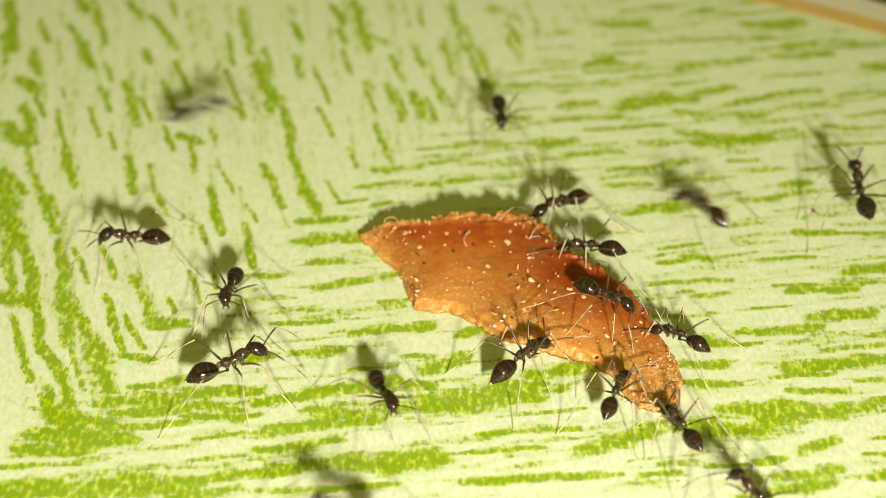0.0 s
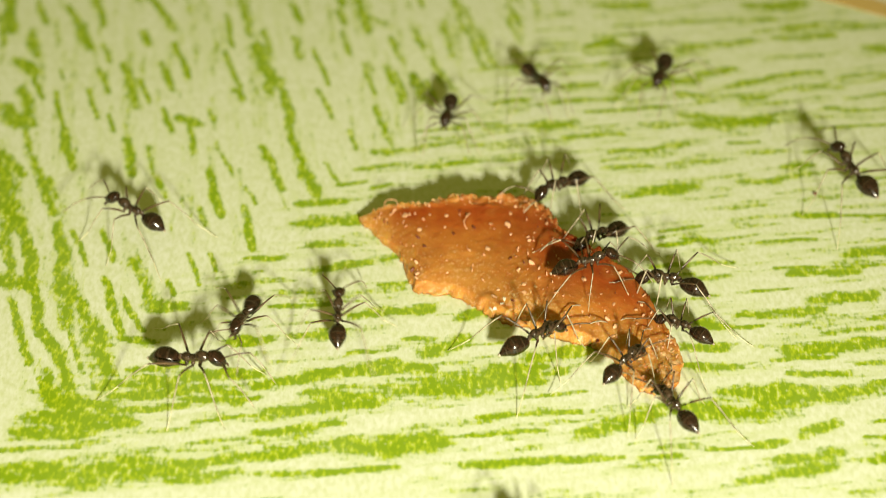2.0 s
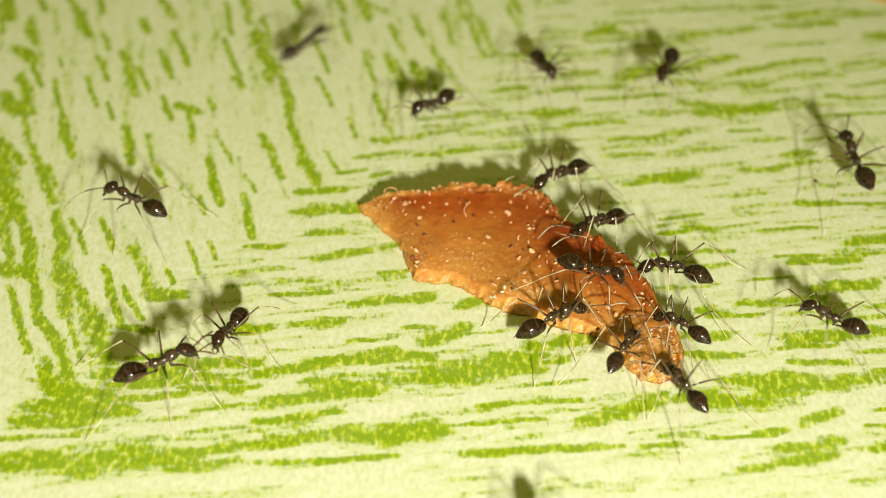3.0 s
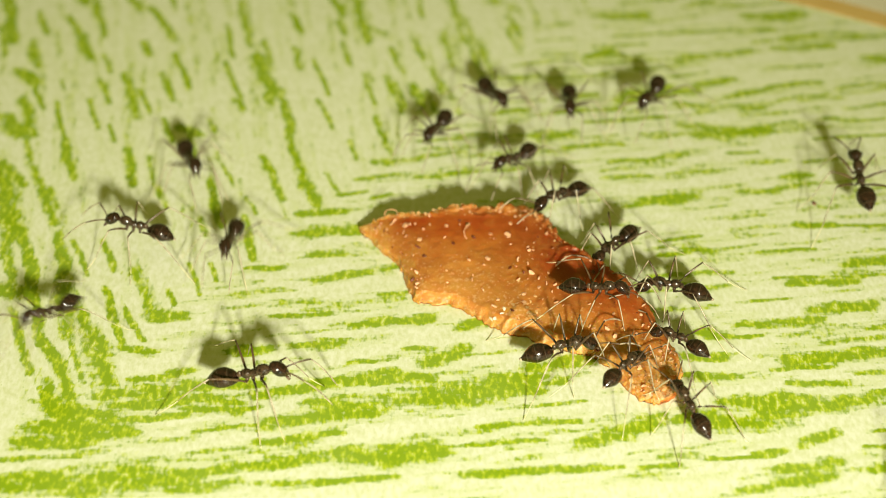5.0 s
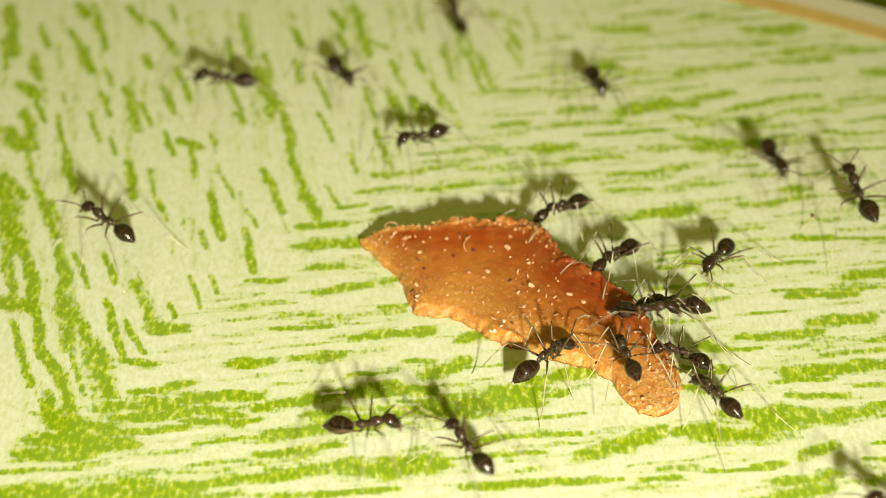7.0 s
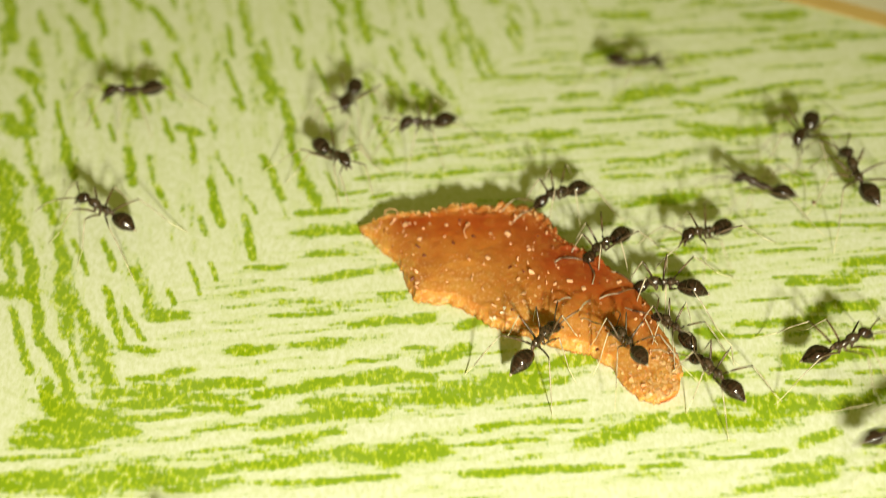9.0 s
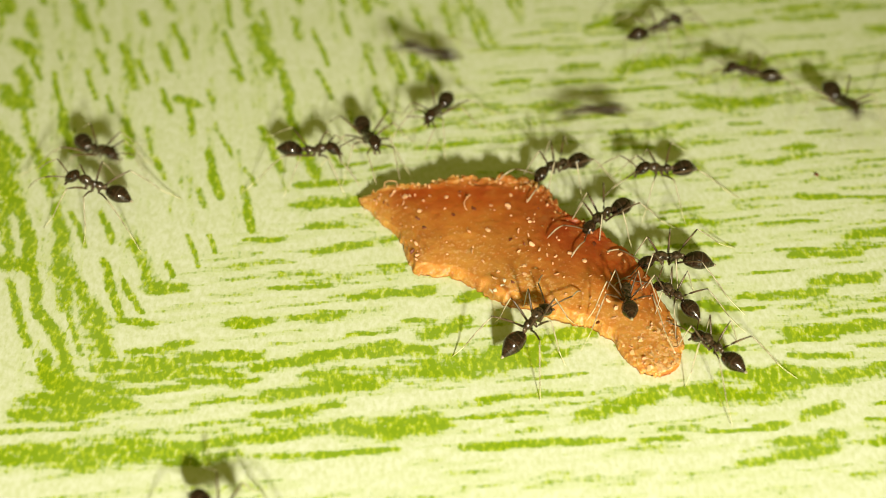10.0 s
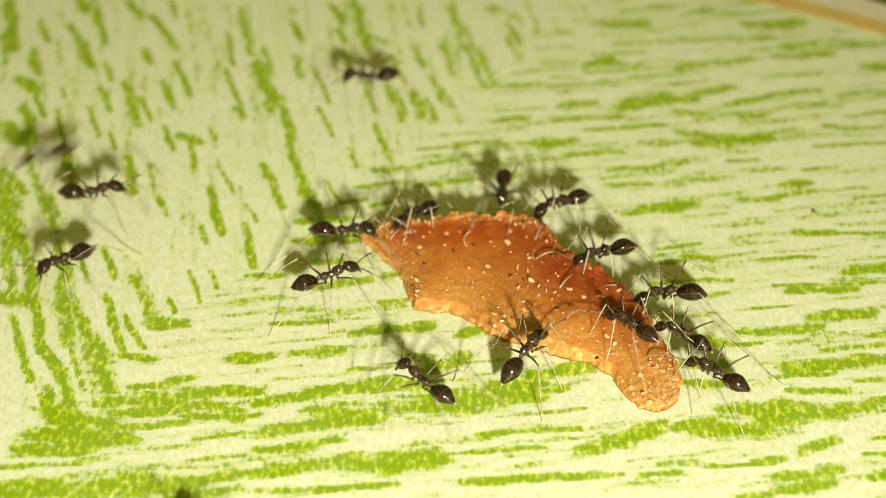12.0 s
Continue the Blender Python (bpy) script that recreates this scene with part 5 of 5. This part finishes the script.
    send([(0, -23.92, -3.33, 0.00, 12, 0), (3.6, -21.15, -1.96, 0.00, -13, 0), (4.2, -15.99, -2.79, 0.00, -13, 0), (4.5, -13.42, -3.21, 0.00, -95, 0), (4.8, -10.84, -3.63, 0.00, -176, 0), (4.93, -12.76, -4.58, 0.00, -150, 0), (5, -13.72, -5.06, 0.00, -135, 0), (5.07, -14.27, -3.13, 0.00, -170, 0), (5.13, -14.81, -1.19, 0.00, -215, 0), (5.2, -15.38, 0.75, 0.00, -265, 0), (5.3, -14.23, 2.12, 0.00, -300, 0), (5.5, -13.36, 5.07, 0.00, -308, 0), (5.7, -12.46, 9.18, 0.00, -286, 0), (5.8, -12.31, 11.28, 0.00, -278, 0), (6, -12.12, 14.32, 0.00, -271, 0), (6.2, -8.53, 14.24, 0.00, -328, 0), (6.35, -7.42, 19.18, 0.00, -336, 0), (11.3, 3.14, 23.70, 0.00, -410, 0), (11.45, -0.25, 20.17, 0.00, -446, 0), (11.6, -3.64, 16.67, 0.00, -481, 0), (11.7, -6.59, 13.64, 0.00, -486, 0), (11.8, -10.70, 10.68, 0.00, -495, 0), (12, -15.49, 4.54, 0.00, -500, 0)], size=0.90)
    send([(0, -2.26, 23.31, 0.00, -89, 0), (3.8, -2.16, 18.88, 0.00, -80, 0), (4.8, 1.78, 8.42, 0.00, -61, 0), (5, 2.01, 8.24, 0.00, -68, 0), (5.5, 2.87, 7.61, 0.00, -66, 0), (5.7, 3.88, 8.33, 0.00, -35, 0), (5.8, 4.00, 8.29, 0.00, -39, 0), (6, 7.43, 5.39, 0.00, -62, 0), (6.2, 11.43, 3.05, 0.00, -64, 0), (6.3, 11.45, 1.30, 0.00, -78, 0), (6.5, 10.73, -0.54, 0.00, -113, 0), (7, 10.12, -1.36, 0.00, -120, 0), (7.2, 10.10, -0.97, 0.00, -131, 0), (8.8, 9.33, -0.66, 0.00, -159, 0), (9, 9.80, -0.76, 0.00, -145, 0), (9.2, 9.53, 0.89, 0.00, -174, 0), (9.5, 8.72, 1.03, 0.00, -158, 0), (10, 8.40, 1.24, 0.00, -161, 0), (10.5, 7.96, 0.91, 0.00, -160, 0), (10.7, 10.43, 3.32, 0.00, -154, 0), (10.8, 9.60, 3.63, 0.00, -168, 0), (11, 6.35, 4.45, 0.00, -179, 0), (11.2, 3.65, 4.84, 0.00, -181, 0), (11.3, 3.38, 4.48, 0.00, -172, 0), (11.5, 3.04, 4.18, 0.00, -139, 0), (11.65, 2.48, 3.67, 0.00, -135, 0), (11.8, 1.88, 3.30, 0.00, -111, 0), (12, 2.29, 2.47, 0.00, -94, 0)], size=0.94)
    send([(0, 5.83, 23.35, 0.00, -109, 0), (4, 2.94, 17.20, 0.00, -97, 0), (4.4, 2.80, 10.77, 0.00, -150, 0), (4.8, 2.64, 4.32, 0.00, -165, 0), (4.9, 2.76, 4.11, 0.00, -150, 0), (5, 2.87, 3.85, 0.00, -134, 0), (5.2, 2.84, 3.37, 0.00, -133, 0), (5.3, 3.06, 3.76, 0.00, -150, 0), (5.4, 3.29, 4.14, 0.00, -170, 0), (5.5, 3.49, 4.51, 0.00, -188, 0), (5.7, 2.23, 5.01, 0.00, -215, 0), (5.8, 2.11, 6.44, 0.00, -225, 0), (6, 1.53, 7.54, 0.00, -230, 0), (6.2, -0.81, 9.17, 0.00, -205, 0), (6.3, -0.85, 9.07, 0.00, -190, 0), (6.4, -0.90, 8.99, 0.00, -172, 0), (6.5, -0.93, 8.90, 0.00, -163, 0), (6.6, -0.40, 9.83, 0.00, -224, 0), (6.7, 0.07, 10.79, 0.00, -290, 0), (6.8, 0.58, 12.14, 0.00, -279, 0), (7, 0.59, 15.06, 0.00, -257, 0), (7.2, 0.41, 19.13, 0.00, -282, 0), (7.4, 0.83, 20.43, 0.00, -348, 0), (7.6, 1.32, 21.71, 0.00, -403, 0), (7.8, 1.78, 22.94, 0.00, -444, 0), (8.5, 1.38, 13.99, 0.00, -449, 0), (8.65, 1.79, 11.52, 0.00, -421, 0), (8.8, 2.18, 9.03, 0.00, -387, 0), (9, 8.04, 10.40, 0.00, -384, 0), (9.2, 8.52, 11.37, 0.00, -378, 0), (9.5, 8.93, 10.55, 0.00, -346, 0), (9.67, 8.90, 10.55, 0.00, -345, 0), (9.83, 8.87, 10.62, 0.00, -343, 0), (10, 8.80, 10.69, 0.00, -342, 0), (10.1, 9.82, 11.37, 0.00, -360, 0), (10.2, 10.83, 12.05, 0.00, -391, 0), (10.3, 11.28, 12.12, 0.00, -395, 0), (10.5, 11.34, 10.71, 0.00, -407, 0), (10.7, 13.57, 10.85, 0.00, -396, 0), (10.8, 16.02, 11.66, 0.00, -352, 0), (11, 18.29, 12.63, 0.00, -395, 0), (11.3, 21.45, 11.47, 0.00, -386, 0), (12, 26.63, 11.20, 0.00, -379, 0)], size=0.90)
    send([(0, -20.72, -7.48, 0.00, 100, 0), (2.5, -20.85, -7.10, 0.00, 55, 0), (5, -20.94, -6.70, 0.00, 13, 0), (5.6, -16.60, -5.45, 0.00, 2, 0), (5.7, -15.44, -5.34, 0.00, 6, 0), (5.8, -14.01, -5.07, 0.00, 1, 0), (6, -13.88, -4.96, 0.00, 13, 0), (6.2, -14.14, -4.39, 0.00, 11, 0), (6.3, -14.17, -4.80, 0.00, -2, 0), (6.5, -10.09, -7.25, 0.00, -17, 0), (6.7, -8.96, -7.42, 0.00, -2, 0), (6.8, -8.22, -7.63, 0.00, -28, 0), (7, -2.66, -10.04, 0.00, -8, 0), (7.2, -3.47, -9.60, 0.00, 9, 0), (7.7, 1.15, -12.51, 0.00, -24, 0), (8.3, 8.25, -12.76, 0.00, 18, 0), (8.8, 13.17, -6.95, 0.00, 11, 0), (9, 13.45, -6.96, 0.00, 19, 0), (9.2, 14.03, -6.13, 0.00, 26, 0), (9.5, 14.68, -6.49, 0.00, 10, 0), (10, 19.38, -6.96, 0.00, -2, 0), (12, 23.92, -5.17, 0.00, 14, 0)], size=0.96)
    send([(0, -7.66, 23.33, 0.00, -128, 0), (5.8, -9.70, 21.87, 0.00, -85, 0), (6.2, -7.19, 14.73, 0.00, -37, 0), (6.3, -6.14, 13.87, 0.00, -37, 0), (6.5, -4.76, 12.69, 0.00, -47, 0), (6.7, -4.52, 12.32, 0.00, -56, 0), (6.8, -5.09, 11.68, 0.00, -70, 0), (7, -4.28, 10.77, 0.00, -70, 0), (7.2, -4.50, 10.23, 0.00, -81, 0), (8.8, -4.31, 4.90, 0.00, -41, 0), (9, -4.36, 4.06, 0.00, -56, 0), (9.2, -3.85, 3.04, 0.00, -36, 0), (9.5, -3.91, 1.63, 0.00, -38, 0), (9.7, -4.73, 2.41, 0.00, -19, 0), (10, -5.11, 2.42, 0.00, -17, 0), (10.2, -5.26, 3.09, 0.00, -20, 0), (10.3, -5.70, 3.08, 0.00, -27, 0), (10.5, -6.33, 2.53, 0.00, -43, 0), (10.7, -6.02, -0.78, 0.00, -58, 0), (10.8, -5.74, -2.07, 0.00, -56, 0), (11, -4.09, -3.51, 0.00, -27, 0), (11.5, -4.03, -3.22, 0.00, -4, 0), (12, -4.27, -2.85, 0.00, 13, 0)], size=0.92)
    send([(0, -4.54, 26.10, 0.00, -73, 0), (7.6, -2.21, 20.73, 0.00, -83, 0), (8.8, -1.86, 10.87, 0.00, -93, 0), (9, -3.77, 7.91, 0.00, -100, 0), (9.5, -3.89, 5.61, 0.00, -57, 0), (10, -2.92, 3.42, 0.00, -71, 0), (10.3, -2.77, 3.81, 0.00, -76, 0), (10.5, -4.13, 4.05, 0.00, -80, 0), (11, -5.46, 3.18, 0.00, -72, 0), (11.5, -4.70, 0.79, 0.00, -47, 0), (12, -3.75, -0.26, 0.00, -16, 0)], size=0.96)
    send([(0, 24.42, 3.33, 0.00, -120, 0), (8.8, 20.71, -2.60, 0.00, -140, 0), (9.2, 16.53, -1.88, 0.00, -195, 0), (9.3, 15.55, 0.14, 0.00, -234, 0), (9.5, 14.72, 1.18, 0.00, -239, 0), (9.7, 12.26, 1.68, 0.00, -219, 0), (9.8, 11.23, 3.15, 0.00, -196, 0), (10, 5.98, 5.21, 0.00, -174, 0), (10.2, 2.37, 5.43, 0.00, -157, 0), (10.3, 1.66, 5.39, 0.00, -156, 0), (10.5, 0.94, 2.88, 0.00, -105, 0), (10.7, 0.54, 1.76, 0.00, -99, 0), (11, -0.76, 1.35, 0.00, -115, 16), (11.5, -1.23, 0.99, 0.00, -134, 16), (12, -1.14, 0.97, 0.00, -129, 16)], size=0.90, model=FEEDER)
    send([(0, 17.53, 29.12, 0.00, -103, 0), (9, 15.92, 22.48, 0.00, -103, 0), (9.25, 14.61, 17.35, 0.00, -69, 0), (9.5, 13.28, 12.22, 0.00, -24, 0), (9.6, 13.02, 11.58, 0.00, -66, 0), (9.7, 12.73, 10.95, 0.00, -99, 0), (9.8, 13.00, 9.67, 0.00, -96, 0), (9.9, 12.77, 8.60, 0.00, -134, 0), (10, 12.56, 7.51, 0.00, -178, 0), (10.2, 8.70, 8.60, 0.00, -162, 0), (10.25, 8.92, 8.66, 0.00, -119, 0), (10.3, 9.16, 8.71, 0.00, -80, 0), (10.5, 10.38, 4.27, 0.00, -102, 0), (10.7, 9.77, 0.65, 0.00, -117, 0), (10.8, 10.30, -1.18, 0.00, -91, 0), (11, 12.94, -2.61, 0.00, -88, 0), (11.2, 12.33, -6.03, 0.00, -132, 0), (11.3, 12.16, -6.61, 0.00, -141, 0), (11.5, 12.88, -7.17, 0.00, -87, 0), (11.7, 12.90, -12.28, 0.00, -96, 0), (11.9, 12.78, -16.17, 0.00, -95, 0), (12, 12.70, -18.25, 0.00, -95, 0)], size=0.90)
    for ob in [WALKER, *WALKER.children_recursive, FEEDER, *FEEDER.children_recursive]:
        bpy.data.objects.remove(ob)


motions()
